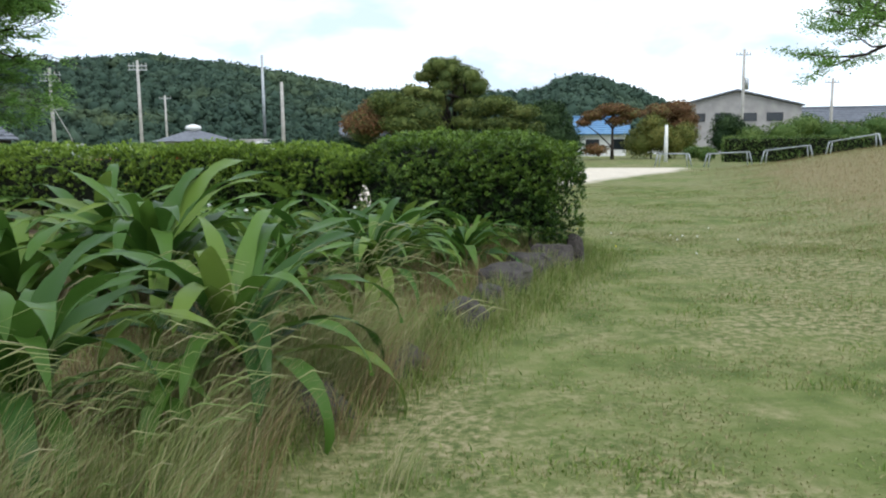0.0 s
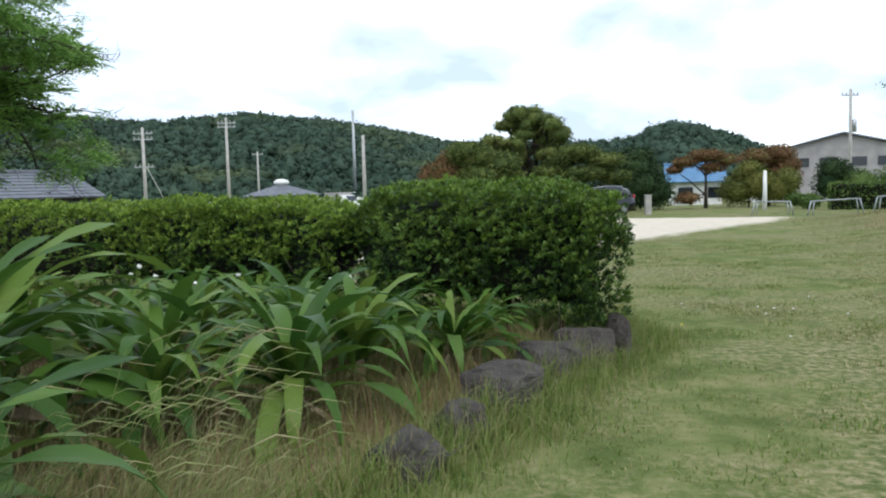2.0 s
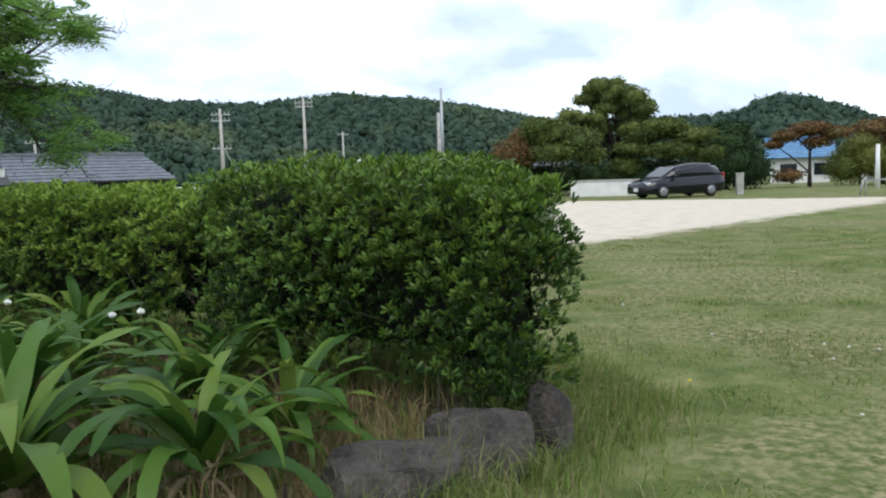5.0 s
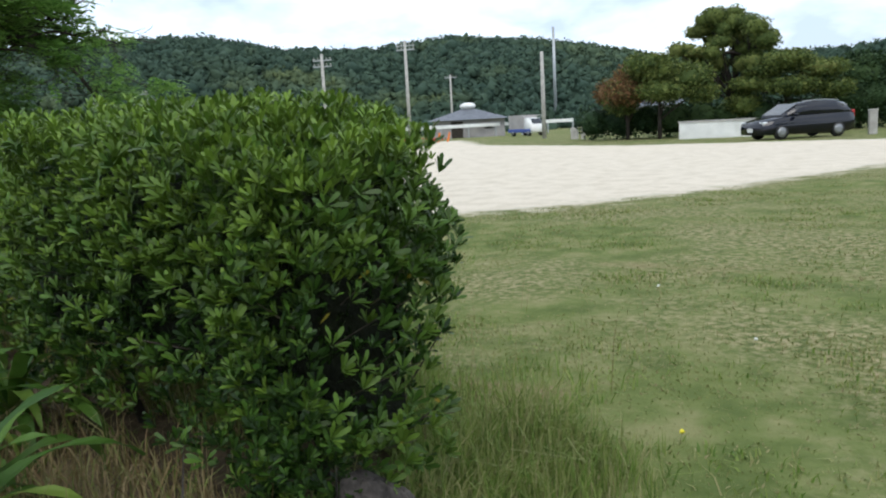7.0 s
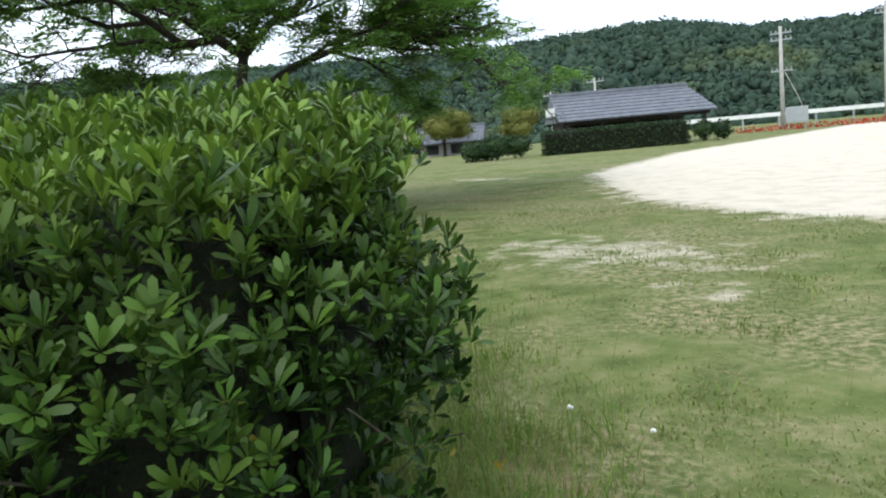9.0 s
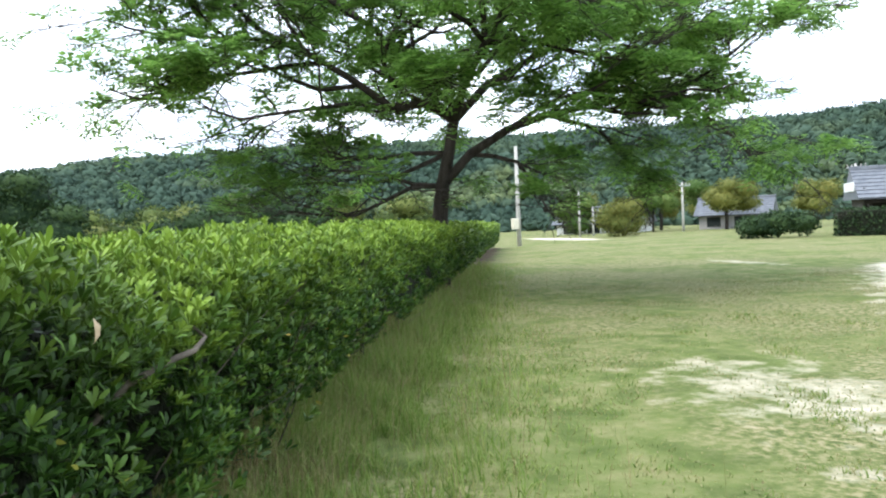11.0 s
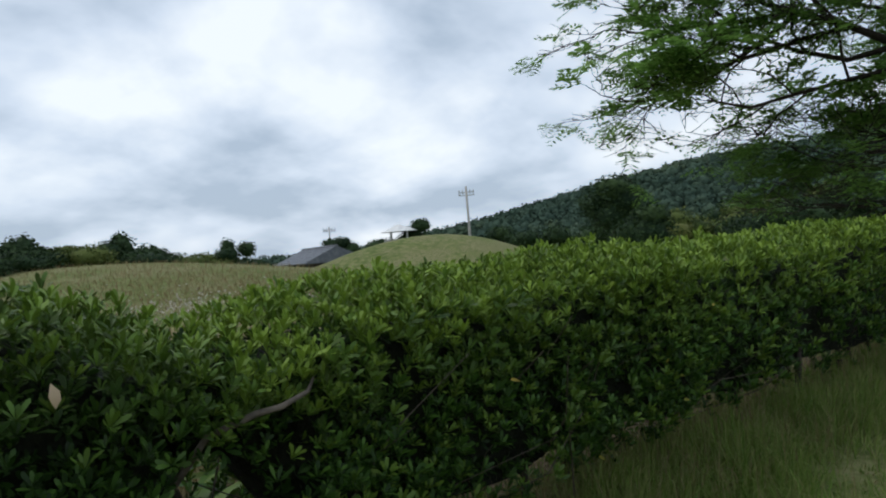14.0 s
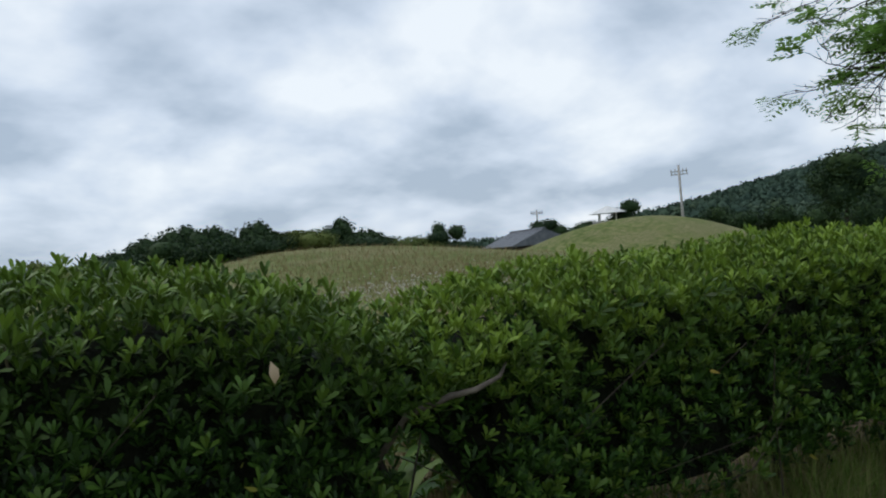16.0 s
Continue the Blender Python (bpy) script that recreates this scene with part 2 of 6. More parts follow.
def ground_material():
    m, n, l, p = material("grass_sand_ground")
    tc = n.new("ShaderNodeTexCoord")

    def noise_at(scale, detail=5.0, rough=0.6):
        q = n.new("ShaderNodeTexNoise")
        q.inputs["Scale"].default_value, q.inputs["Detail"].default_value, q.inputs["Roughness"].default_value = scale, detail, rough
        l.new(tc.outputs["Object"], q.inputs["Vector"])
        return q.outputs["Fac"]

    def ramp(src, stops):
        r = n.new("ShaderNodeValToRGB")
        els = r.color_ramp.elements
        for i, (pos, c) in enumerate(stops):
            e = els[0] if i == 0 else els[-1] if i == len(stops) - 1 else els.new(pos)
            e.position, e.color = pos, (*c, 1)
        l.new(src, r.inputs["Fac"])
        return r.outputs["Color"]

    def mix(f, a, b):
        q = n.new("ShaderNodeMix")
        q.data_type = "RGBA"
        l.new(f, q.inputs["Factor"])
        l.new(a, q.inputs["A"])
        l.new(b, q.inputs["B"])
        return q.outputs["Result"]

    def masked(name, src, gain, lo, hi):
        """An attribute roughened at its edge by noise."""
        at = n.new("ShaderNodeAttribute")
        at.attribute_name = name
        q = n.new("ShaderNodeMath")
        q.operation = "MULTIPLY_ADD"
        l.new(src, q.inputs[0])
        q.inputs[1].default_value = gain
        l.new(at.outputs["Fac"], q.inputs[2])
        r = n.new("ShaderNodeMapRange")
        r.inputs["From Min"].default_value, r.inputs["From Max"].default_value = lo + gain / 2, hi + gain / 2
        l.new(q.outputs[0], r.inputs["Value"])
        return r.outputs["Result"]

    big, mid, fine, grit = noise_at(0.35, 4), noise_at(2.2, 6), noise_at(14, 6, 0.7), noise_at(90, 3)
    grass = mix(ramp(big, [(0.42, (0, 0, 0)), (0.58, (1, 1, 1))]), ramp(mid, [(0.37, (0.082, 0.112, 0.032)), (0.5, (0.128, 0.158, 0.050)), (0.63, (0.205, 0.205, 0.09))]),
                ramp(fine, [(0.40, (0.075, 0.10, 0.032)), (0.5, (0.165, 0.174, 0.070)), (0.60, (0.31, 0.265, 0.155))]))
    dry = ramp(fine, [(0.3, (0.12, 0.115, 0.05)), (0.55, (0.23, 0.19, 0.10)), (0.75, (0.32, 0.25, 0.16))])
    sand = mix(ramp(mid, [(0.46, (0, 0, 0)), (0.62, (0.55, 0.55, 0.55))]), ramp(grit, [(0.3, (0.50, 0.44, 0.35)), (0.5, (0.62, 0.55, 0.45)), (0.75, (0.72, 0.66, 0.56))]), ramp(fine, [(0.35, (0.34, 0.29, 0.21)), (0.6, (0.56, 0.49, 0.39))]))
    soil = ramp(fine, [(0.3, (0.05, 0.038, 0.026)), (0.7, (0.13, 0.10, 0.065))])
    c = mix(masked("dry", mid, 0.9, 0.35, 0.75), grass, dry)
    c = mix(masked("soil", mid, 0.8, 0.4, 0.7), c, soil)
    c = mix(masked("sand", mid, 0.8, 0.40, 0.62), c, sand)
    l.new(c, p.inputs["Base Color"])
    p.inputs["Roughness"].default_value, p.inputs["Specular IOR Level"].default_value = 1.0, 0.1
    b = n.new("ShaderNodeBump")
    b.inputs["Strength"].default_value, b.inputs["Distance"].default_value = 0.7, 0.03
    l.new(fine, b.inputs["Height"])
    l.new(b.outputs["Normal"], p.inputs["Normal"])
    return m


# ---- the lie of the land ----
def smooth(a, b, x):
    t = np.clip((x - a) / (b - a), 0, 1)
    return t * t * (3 - 2 * t)


EDGE = [(-0.6, 3.2), (0.15, 5.0), (0.5, 6.0), (0.78, 6.75), (1.05, 7.7), (1.27, 8.55), (1.5, 9.4), (1.6, 10.2)]


def edge_x(y):
    return np.interp(y, [e[1] for e in EDGE], [e[0] for e in EDGE])


def gz(x, y):
    """Height of the ground."""
    x, y = np.asarray(x, float), np.asarray(y, float)
    d = np.hypot(x - 2.5, y - 9)
    z = -0.008 * np.maximum(0, d - 20)
    z = np.maximum(z, -0.9)
    z = z + 1.15 * smooth(0, 1, (x - 3.6 - 0.16 * (y - 8)) / 9.0) * (1 - smooth(30, 44, y)) * smooth(-30, 0, y)
    z = z + 0.13 * smooth(0.0, 0.35, edge_x(y) - x) * smooth(-3, 1, y) * (1 - smooth(9.5, 10.5, y + 0.3 * (x - 1.6))) * smooth(-16, -8, x)
    z = z + 2.5 * np.exp(-((x + 26) ** 2 + (y + 25) ** 2) / (2 * 11.0 ** 2))
    z = z + 0.9 * np.exp(-((x + 46) ** 2 + (y + 27) ** 2) / (2 * 4.5 ** 2))
    r = np.hypot(x + 54.5, y + 20)
    z = z + 3.1 * np.clip(1 - (r / 10.5) ** 2, 0, 1) ** 1.3
    return z


def gzf(x, y):
    return float(gz(x, y))


# ---- the hedge's own frame: u along it from its end, v across (0 at the lot side) ----
HE = Vector((1.66, 10.03, 0))
HD = Vector((-0.957, 0.290, 0)).normalized()
HN = Vector((0.290, 0.957, 0)).normalized()


def huv(u, v):
    return HE.x + HD.x * u + HN.x * v, HE.y + HD.y * u + HN.y * v


def in_poly(x, y, poly):
    inside = np.zeros(x.shape, bool)
    d = np.full(x.shape, 1e9)
    for (ax, ay), (bx, by) in zip(poly, poly[1:] + poly[:1]):
        cond = (ay > y) != (by > y)
        xi = (bx - ax) * (y - ay) / ((by - ay) if by != ay else 1e-9) + ax
        inside ^= cond & (x < xi)
        t = np.clip(((x - ax) * (bx - ax) + (y - ay) * (by - ay)) / ((bx - ax) ** 2 + (by - ay) ** 2), 0, 1)
        d = np.minimum(d, np.hypot(x - ax - t * (bx - ax), y - ay - t * (by - ay)))
    return np.where(inside, d, -d)


LOT = [(-14.2, 24.3), (-10, 21.0), (-7.0, 19.0), (-4.6, 18.2), (-3, 17.8), (-1.4, 18.5), (0.8, 21.3), (3.4, 26.2), (7.6, 34.5), (9, 39.3), (4, 40.2),
       (-6, 42.5), (-17, 52), (-27, 70), (-33, 68), (-25, 48), (-20, 34)]


def axis(stops):
    """Places along an axis, with a step of its own for each stretch."""
    out = [stops[0][0]]
    for (a, _), (b, s) in zip(stops, stops[1:]):
        k = max(1, round((b - a) / s))
        out += list(a + (b - a) * (np.arange(k) + 1) / k)
    return np.array(out)


def build_ground():
    xs = axis([(-2500, 0), (-600, 400), (-140, 40), (-60, 5), (-24, 0.9), (-9, 0.45), (6, 0.22), (16, 0.5), (40, 3), (140, 25), (600, 150), (2500, 500)])
    ys = axis([(-2500, 0), (-600, 400), (-140, 40), (-50, 5), (-6, 1.2), (0, 0.4), (14, 0.22), (30, 0.4), (54, 0.8), (100, 5), (200, 25), (600, 150), (3000, 500)])
    X, Y = np.meshgrid(xs, ys)
    Z = gz(X, Y)
    near = (np.abs(X) < 40) & (Y > -10) & (Y < 60)
    bumps = np.array([noise.fractal(Vector((x * 0.9, y * 0.9, 0)), 1.0, 2.0, 3) if k else 0.0 for x, y, k in zip(X.ravel(), Y.ravel(), near.ravel())]).reshape(X.shape)
    Z = Z + 0.018 * bumps
    nx, ny = len(xs), len(ys)
    i = (np.arange(ny - 1)[:, None] * nx + np.arange(nx - 1)[None, :]).ravel()
    F = np.stack([i, i + 1, i + nx + 1, i + nx], 1)
    me = mesh_np("ground", np.stack([X, Y, Z], -1).reshape(-1, 3), F, ground_material(), True)
    s = np.clip(0.5 + in_poly(X, Y, LOT) * 0.33, 0, 1)

    def patch(cx, cy, rx, ry, top):
        return top * np.exp(-(((X - cx) / rx) ** 2 + ((Y - cy) / ry) ** 2))

    s = np.maximum(s, patch(-3.4, 14.9, 3.3, 1.9, 0.50))
    s = np.maximum(s, patch(-1.4, 14.0, 1.9, 0.8, 0.42))
    s = np.maximum(s, patch(-17.5, 23.0, 3.5, 0.5, 0.6))
    s = np.maximum(s, patch(1.9, 6.2, 0.35, 1.6, 0.36) + patch(2.0, 3.2, 0.4, 1.5, 0.34))
    s = np.maximum(s, patch(-54, 31, 9, 1.6, 0.95))
    s = np.maximum(s, patch(-44, -10, 12, 0.8, 0.8) + patch(-34, -14, 8, 0.7, 0.5))
    float_attr(me, "sand", s.ravel())
    dry = smooth(3.4, 6.5, X - 0.16 * (Y - 6)) * (1 - smooth(26, 36, Y)) * 0.75
    dry = np.maximum(dry, 0.9 * smooth(0.3, -0.2, X - edge_x(Y)) * (Y < 11) * (Y > -4) * (X > -14))
    dry = np.maximum(dry, 0.25 * np.exp(-((X + 55) ** 2 + (Y + 20) ** 2) / 100) + 0.4 * np.exp(-((X + 26) ** 2 + (Y + 25) ** 2) / 300))
    dry = np.maximum(dry, patch(1.6, 14.4, 2.2, 0.5, 0.5))
    float_attr(me, "dry", dry.ravel())
    u = (X - HE.x) * HD.x + (Y - HE.y) * HD.y
    v = (X - HE.x) * HN.x + (Y - HE.y) * HN.y
    soil = ((u > 0) & (u < 44) & (v < 0.05) & (v > -1.2)) * 0.9
    soil = np.maximum(soil, 0.5 * smooth(-0.2, -0.8, X - edge_x(Y)) * (Y < 10) * (Y > 2) * (X > -6))
    float_attr(me, "soil", soil.ravel())
    tagged(new("ground", me), "uneven mown lawn with bare sandy patches", "ground", "", "structure")


build_ground()


# ---- leaves and blades ----
def rosettes(C, D, size, per, tilt=(0.3, 1.0), wide=0.34, folds=True):
    """Whorls of spoon-shaped leaves at places C that face along D. Returns places, faces and the leaf's whorl."""
    n = len(C)
    D = D / np.linalg.norm(D, axis=1, keepdims=True)
    ref = np.where(np.abs(D[:, 2:3]) < 0.9, np.array([[0, 0, 1.0]]), np.array([[1.0, 0, 0]]))
    A = np.cross(D, ref)
    A /= np.linalg.norm(A, axis=1, keepdims=True)
    B = np.cross(D, A)
    ang = (np.arange(per)[None, :] * (2 * math.pi / per) + rng.uniform(0, 6.28, (n, 1)) + rng.normal(0, 0.22, (n, per)))
    lift = rng.uniform(tilt[0], tilt[1], (n, per))
    L = size[:, None] * rng.uniform(0.7, 1.15, (n, per))
    rad = (A[:, None] * np.cos(ang)[..., None] + B[:, None] * np.sin(ang)[..., None])
    out = rad * np.sin(lift)[..., None] + D[:, None] * np.cos(lift)[..., None]
    side = np.cross(out, D[:, None])
    side /= np.linalg.norm(side, axis=2, keepdims=True) + 1e-9
    up = np.cross(side, out)
    base = C[:, None] + out * (L * 0.10)[..., None]
    w = (L * wide)[..., None]
    Lx = L[..., None]
    droop = up * (Lx * rng.uniform(-0.16, 0.10, (n, per))[..., None])
    p0 = base
    p1 = base + out * Lx * 0.55 + side * w * 0.42 + up * w * 0.14
    p2 = base + out * Lx * 0.55 - side * w * 0.42 + up * w * 0.14
    p3 = base + out * Lx * 0.86 + side * w * 0.40 + droop * 0.6
    p4 = base + out * Lx * 0.86 - side * w * 0.40 + droop * 0.6
    p5 = base + out * Lx * 1.0 + droop
    V = np.stack([p0, p1, p2, p3, p4, p5], 2).reshape(-1, 3)
    k = np.arange(n * per)[:, None] * 6
    F = np.concatenate([k + [0, 1, 2], k + [2, 1, 3], k + [2, 3, 4], k + [4, 3, 5]], 1).reshape(-1, 3)
    return V, F


def blades(x, y, h, w, lean, seed, z0=None, wind=(0.0, 0.0)):
    """Grass blades: places and faces."""
    r = np.random.default_rng(seed)
    n = len(x)
    z = (gz(x, y) if z0 is None else z0) - 0.01
    a = r.uniform(0, 2 * math.pi, n)
    dx, dy = np.cos(a), np.sin(a)
    k = np.abs(r.normal(0, lean, n))
    b = r.uniform(0, 2 * math.pi, n)
    lx, ly = np.cos(b) * k + wind[0], np.sin(b) * k + wind[1]
    base = np.stack([x, y, z], 1)
    s = np.stack([dx * w / 2, dy * w / 2, 0 * x], 1)
    mid = base + np.stack([lx * h * 0.3, ly * h * 0.3, h * 0.55], 1)
    tip = base + np.stack([lx * h, ly * h, h * np.sqrt(np.clip(1 - 0.5 * (lx ** 2 + ly ** 2), 0.15, 1))], 1)
    V = np.stack([base - s, base + s, mid - s * 0.75, mid + s * 0.75, tip], 1).reshape(-1, 3)
    i = np.arange(n)[:, None] * 5
    F = np.concatenate([i + [0, 1, 3], i + [0, 3, 2], i + [2, 3, 4]], 1).reshape(-1, 3)
    return V, F


def cards(C, size, r, flat=0.0):
    """Small leaf shapes (two triangles with a fold) at places C, turned at random."""
    n = len(C)
    d = r.normal(size=(n, 3))
    d[:, 2] *= 1 - flat
    d /= np.linalg.norm(d, axis=1, keepdims=True)
    e = np.cross(d, r.normal(size=(n, 3)))
    e /= np.linalg.norm(e, axis=1, keepdims=True)
    f = np.cross(d, e)
    L = (size * r.uniform(0.6, 1.2, n))[:, None]
    V = np.stack([C - d * L * 0.5, C + e * L * 0.25 + f * L * 0.06, C + d * L * 0.5, C - e * L * 0.25 + f * L * 0.06], 1).reshape(-1, 3)
    i = np.arange(n)[:, None] * 4
    return V, np.concatenate([i + [0, 1, 2], i + [0, 2, 3]], 1).reshape(-1, 3)


# ---- the long hedge ----
M_pale = leafage("withered_leaf", [(0.55, 0.42, 0.28), (0.6, 0.46, 0.32)], 0.8, 0.1, 0.2, obj=True)
H_LEN = 43.0


def top_of(u):
    """Height of the hedge's top over the ground along it."""
    return 1.235 + 0.10 * (1 - smooth(1.9, 2.4, u)) - 0.09 * np.exp(-((u - 2.58) / 0.2) ** 2) + 0.02 * np.sin(u * 1.7) + 0.02 * np.sin(u * 4.1 + 1)


def front_of(u):
    return -0.95 - 0.26 * (1 - smooth(1.7, 2.2, u)) + 0.05 * np.sin(u * 2.3)


def end_of(v):
    """Where the rounded end of the hedge stands, across it."""
    s = np.clip(-np.asarray(v, float) / 1.21, 0, 1)
    return -0.26 + 0.66 * (1 - s) ** 3 + 0.22 * np.clip((s - 0.72) / 0.28, 0, 1) ** 2


def back_of(u):
    """How far the lot side is drawn in towards the rounded end."""
    return -1.21 * (1 - np.clip((np.asarray(u, float) + 0.26) / 0.66, 0, 1) ** (1 / 3))


def corner_of(u, z):
    """The corner on the lot side is clipped back under the rim and at the foot."""
    return 0.2 * np.clip((0.85 - np.asarray(u, float)) / 0.45, 0, 1) * np.clip(smooth(1.0, 1.12, z) + 1 - smooth(0.45, 0.7, z), 0, 1)


def belly(z):
    """The end swells out over a nibbled foot and under a tighter rim."""
    return 0.14 * np.exp(-((z - 0.95) / 0.22) ** 2) - 0.06 * np.exp(-((z - 1.22) / 0.1) ** 2) - 0.14 * (1 - smooth(0.25, 0.6, z))


def build_hedge():
    hedge = thing("hedge", HE.x, HE.y, 0, 0, "long clipped evergreen hedge with glossy whorled leaves", "hedge")
    # inside: a lumpy body well within the leaves, near-black for the shade there
    us = np.concatenate([np.linspace(0.1, 4, 26), np.linspace(4.3, H_LEN - 0.2, 110)])
    prof = 14
    V = []
    for u in us:
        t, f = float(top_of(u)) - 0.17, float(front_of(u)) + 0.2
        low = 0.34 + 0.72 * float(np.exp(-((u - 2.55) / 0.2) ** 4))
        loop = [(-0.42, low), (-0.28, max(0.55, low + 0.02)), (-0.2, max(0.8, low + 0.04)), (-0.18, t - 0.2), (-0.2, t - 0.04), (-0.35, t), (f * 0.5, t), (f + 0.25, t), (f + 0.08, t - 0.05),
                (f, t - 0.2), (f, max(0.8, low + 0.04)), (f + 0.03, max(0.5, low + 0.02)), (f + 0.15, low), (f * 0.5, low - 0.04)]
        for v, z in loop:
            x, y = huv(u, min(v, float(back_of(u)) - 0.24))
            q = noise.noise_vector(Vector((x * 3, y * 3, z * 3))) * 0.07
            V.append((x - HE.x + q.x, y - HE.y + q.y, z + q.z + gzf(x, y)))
    F = []
    for i in range(len(us) - 1):
        for k in range(prof):
            a, b = i * prof + k, i * prof + (k + 1) % prof
            F += [(a, b, b + prof), (a, b + prof, a + prof)]
    n0 = (len(us) - 1) * prof
    F += [(0, k + 1, k) for k in range(1, prof - 1)] + [(n0, n0 + k, n0 + k + 1) for k in range(1, prof - 1)]
    child("inner_shade", mesh_np("inner_shade", V, F, M_core), hedge, "lumpy body coloured near-black for the shade inside the hedge")

    # whorls in the darker leaf colour, scattered over the inner body
    P, Q = np.array(V), np.array(F)
    r = np.random.default_rng(31)
    Q = Q[(P[Q[:, 0], 0] * HD.x + P[Q[:, 0], 1] * HD.y) < 6.5]
    tri = P[Q]
    nrm = np.cross(tri[:, 1] - tri[:, 0], tri[:, 2] - tri[:, 0])
    area = np.linalg.norm(nrm, axis=1) / 2
    pick = r.choice(len(tri), 4200, p=area / area.sum())
    a, b = r.uniform(0, 1, (2, 4200, 1))
    a, b = np.where(a + b > 1, 1 - a, a), np.where(a + b > 1, 1 - b, b)
    C = tri[pick, 0] + a * (tri[pick, 1] - tri[pick, 0]) + b * (tri[pick, 2] - tri[pick, 0])
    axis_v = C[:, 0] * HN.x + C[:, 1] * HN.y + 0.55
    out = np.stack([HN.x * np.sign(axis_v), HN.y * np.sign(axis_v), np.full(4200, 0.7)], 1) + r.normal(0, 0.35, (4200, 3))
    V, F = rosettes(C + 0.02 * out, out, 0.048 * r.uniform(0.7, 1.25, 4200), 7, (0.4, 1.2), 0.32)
    child("inner_leaves", mesh_np("inner_leaves", V, F, M_hedge_dark), hedge, "darker leaves spread over the hedge's inner body", None, "stuff")

    def layer(u0, u1, per_m2, size, per, name, depth, mat=M_hedge):
        L = u1 - u0
        C, D, Y = [], [], []
        h = 1.3
        kinds = [("back", L * h), ("front", L * h), ("top", L * 1.0)] + ([("end", 1.5 * h)] if u0 < 0 else [])
        for kind, area in kinds:
            k = int(area * per_m2)
            u = rng.uniform(u0, u1, k)
            q = rng.uniform(0, 1, k) ** 0.85
            dep = rng.uniform(0, 1, k) ** 1.5 * depth
            t, f = top_of(u), front_of(u)
            lump = np.array([noise.noise(Vector((a * 1.9, b * 2.6, len(kind) * 7.0))) for a, b in zip(u, q)]) * 0.10
            up = np.full(k, 1.5)
            if kind == "back":
                z = 0.16 + q * (t - 0.22)
                v = -0.06 + lump - dep - 0.26 * np.exp(-((z - 0.1) / 0.28) ** 2)
                nu, nv = rng.normal(0, 0.3, k), np.ones(k)
            elif kind == "front":
                z = 0.16 + q * (t - 0.22)
                v = f + 0.04 - lump + dep
                nu, nv = rng.normal(0, 0.3, k), -np.ones(k)
            elif kind == "top":
                v = f + rng.uniform(0, 1, k) * (-f)
                z = t - dep * 0.7 + lump * 0.8 - 0.05 * (np.abs(v / f - 0.5) * 2) ** 3
                nu, nv, up = rng.normal(0, 0.35, k), rng.normal(0, 0.35, k), np.full(k, 1.6)
            else:
                fe = float(front_of(0.0))
                v = fe * rng.uniform(0, 1, k)
                z = 0.16 + q * (top_of(0.0) - 0.22)
                lump = np.array([noise.noise(Vector((a * 3.4, b * 3.2, 5.0))) for a, b in zip(v, z)]) * 0.12
                u = end_of(v) + 0.05 + lump + dep * 1.2 - belly(z)
                nu, nv = -np.ones(k), rng.normal(0, 0.3, k)
            if kind == "back":
                v = np.minimum(v, back_of(u) + lump - dep * 0.6) - corner_of(u, z)
            hole = np.array([noise.noise(Vector((a * 2.4, b * 2.4 + 9, c * 3.2))) for a, b, c in zip(u, v, z)])
            kp = (hole > np.where(z < 0.75, -0.06, -0.2)) | (rng.uniform(0, 1, k) < np.where(z < 0.75, 0.12, 0.3)) | (z > t - 0.15)
            if kind == "back":
                kp &= (hole > 0.0) | (z > 0.62) | (z < 0.36) | (rng.uniform(0, 1, k) < 0.3)
            if kind in ("back", "front"):
                kp &= ~((np.abs(u - 2.56 - 0.1 * (z - 0.5)) < 0.17) & (z < 0.86) & (rng.uniform(0, 1, k) < 0.88))
                kp &= u > end_of(v) - 0.02
            if kind == "end":
                hollow = (((v + 0.36) / 0.16) ** 2 + ((z - 0.86) / 0.16) ** 2 < 1) | (((v + 0.84) / 0.24) ** 2 + ((z - 0.74) / 0.21) ** 2 < 1)
                kp &= ~(hollow & (rng.uniform(0, 1, k) < 0.9))
            if kind == "top":
                kp &= u > end_of(v)
            if kind in ("top", "end"):
                kp &= v < 0.03 - corner_of(u, z)
            u, v, z, t, nu, nv, up, k = u[kp], v[kp], z[kp], (top_of(u))[kp], nu[kp], nv[kp], up[kp], int(kp.sum())
            x, y = huv(u, v)
            C.append(np.stack([x - HE.x, y - HE.y, z + gz(x, y)], 1))
            D.append(np.stack([HD.x * nu + HN.x * nv, HD.y * nu + HN.y * nv, up + rng.normal(0, 0.25, k)], 1))
            fresh = smooth(2.2, 2.7, u)  # the shrub at the end is an older, darker plant
            Y.append(np.clip((z - (t - (0.75 if kind == "front" else 0.46))) / 0.46, 0, 1) * (0.95 if kind == "top" else 0.75) * ((0.7 if kind in ("back", "end") else 1.0) + (0.6 if kind in ("back", "end") else 0.3) * fresh) * rng.uniform(0.15, 1, k) + (rng.uniform(0, 1, k) < (0.2 if kind == "front" else 0.04) + 0.2 * fresh) * 0.45)
        C, D, Y = np.concatenate(C), np.concatenate(D), np.clip(np.concatenate(Y), 0, 1)
        V, F = rosettes(C, D, size * rng.uniform(0.75, 1.3, len(C)), per, (0.3, 1.0), 0.30)
        me = mesh_np(name, V, F, mat)
        float_attr(me, "young", np.repeat(Y, per * 6))
        child(name, me, hedge, "", None, "stuff")

    layer(-0.26, 2.45, 660, 0.046, 8, "leaves", 0.22, M_hedge_dark)
    layer(2.45, 5.5, 660, 0.046, 8, "leaves", 0.22)
    layer(5.5, 14, 260, 0.060, 7, "leaves", 0.18)
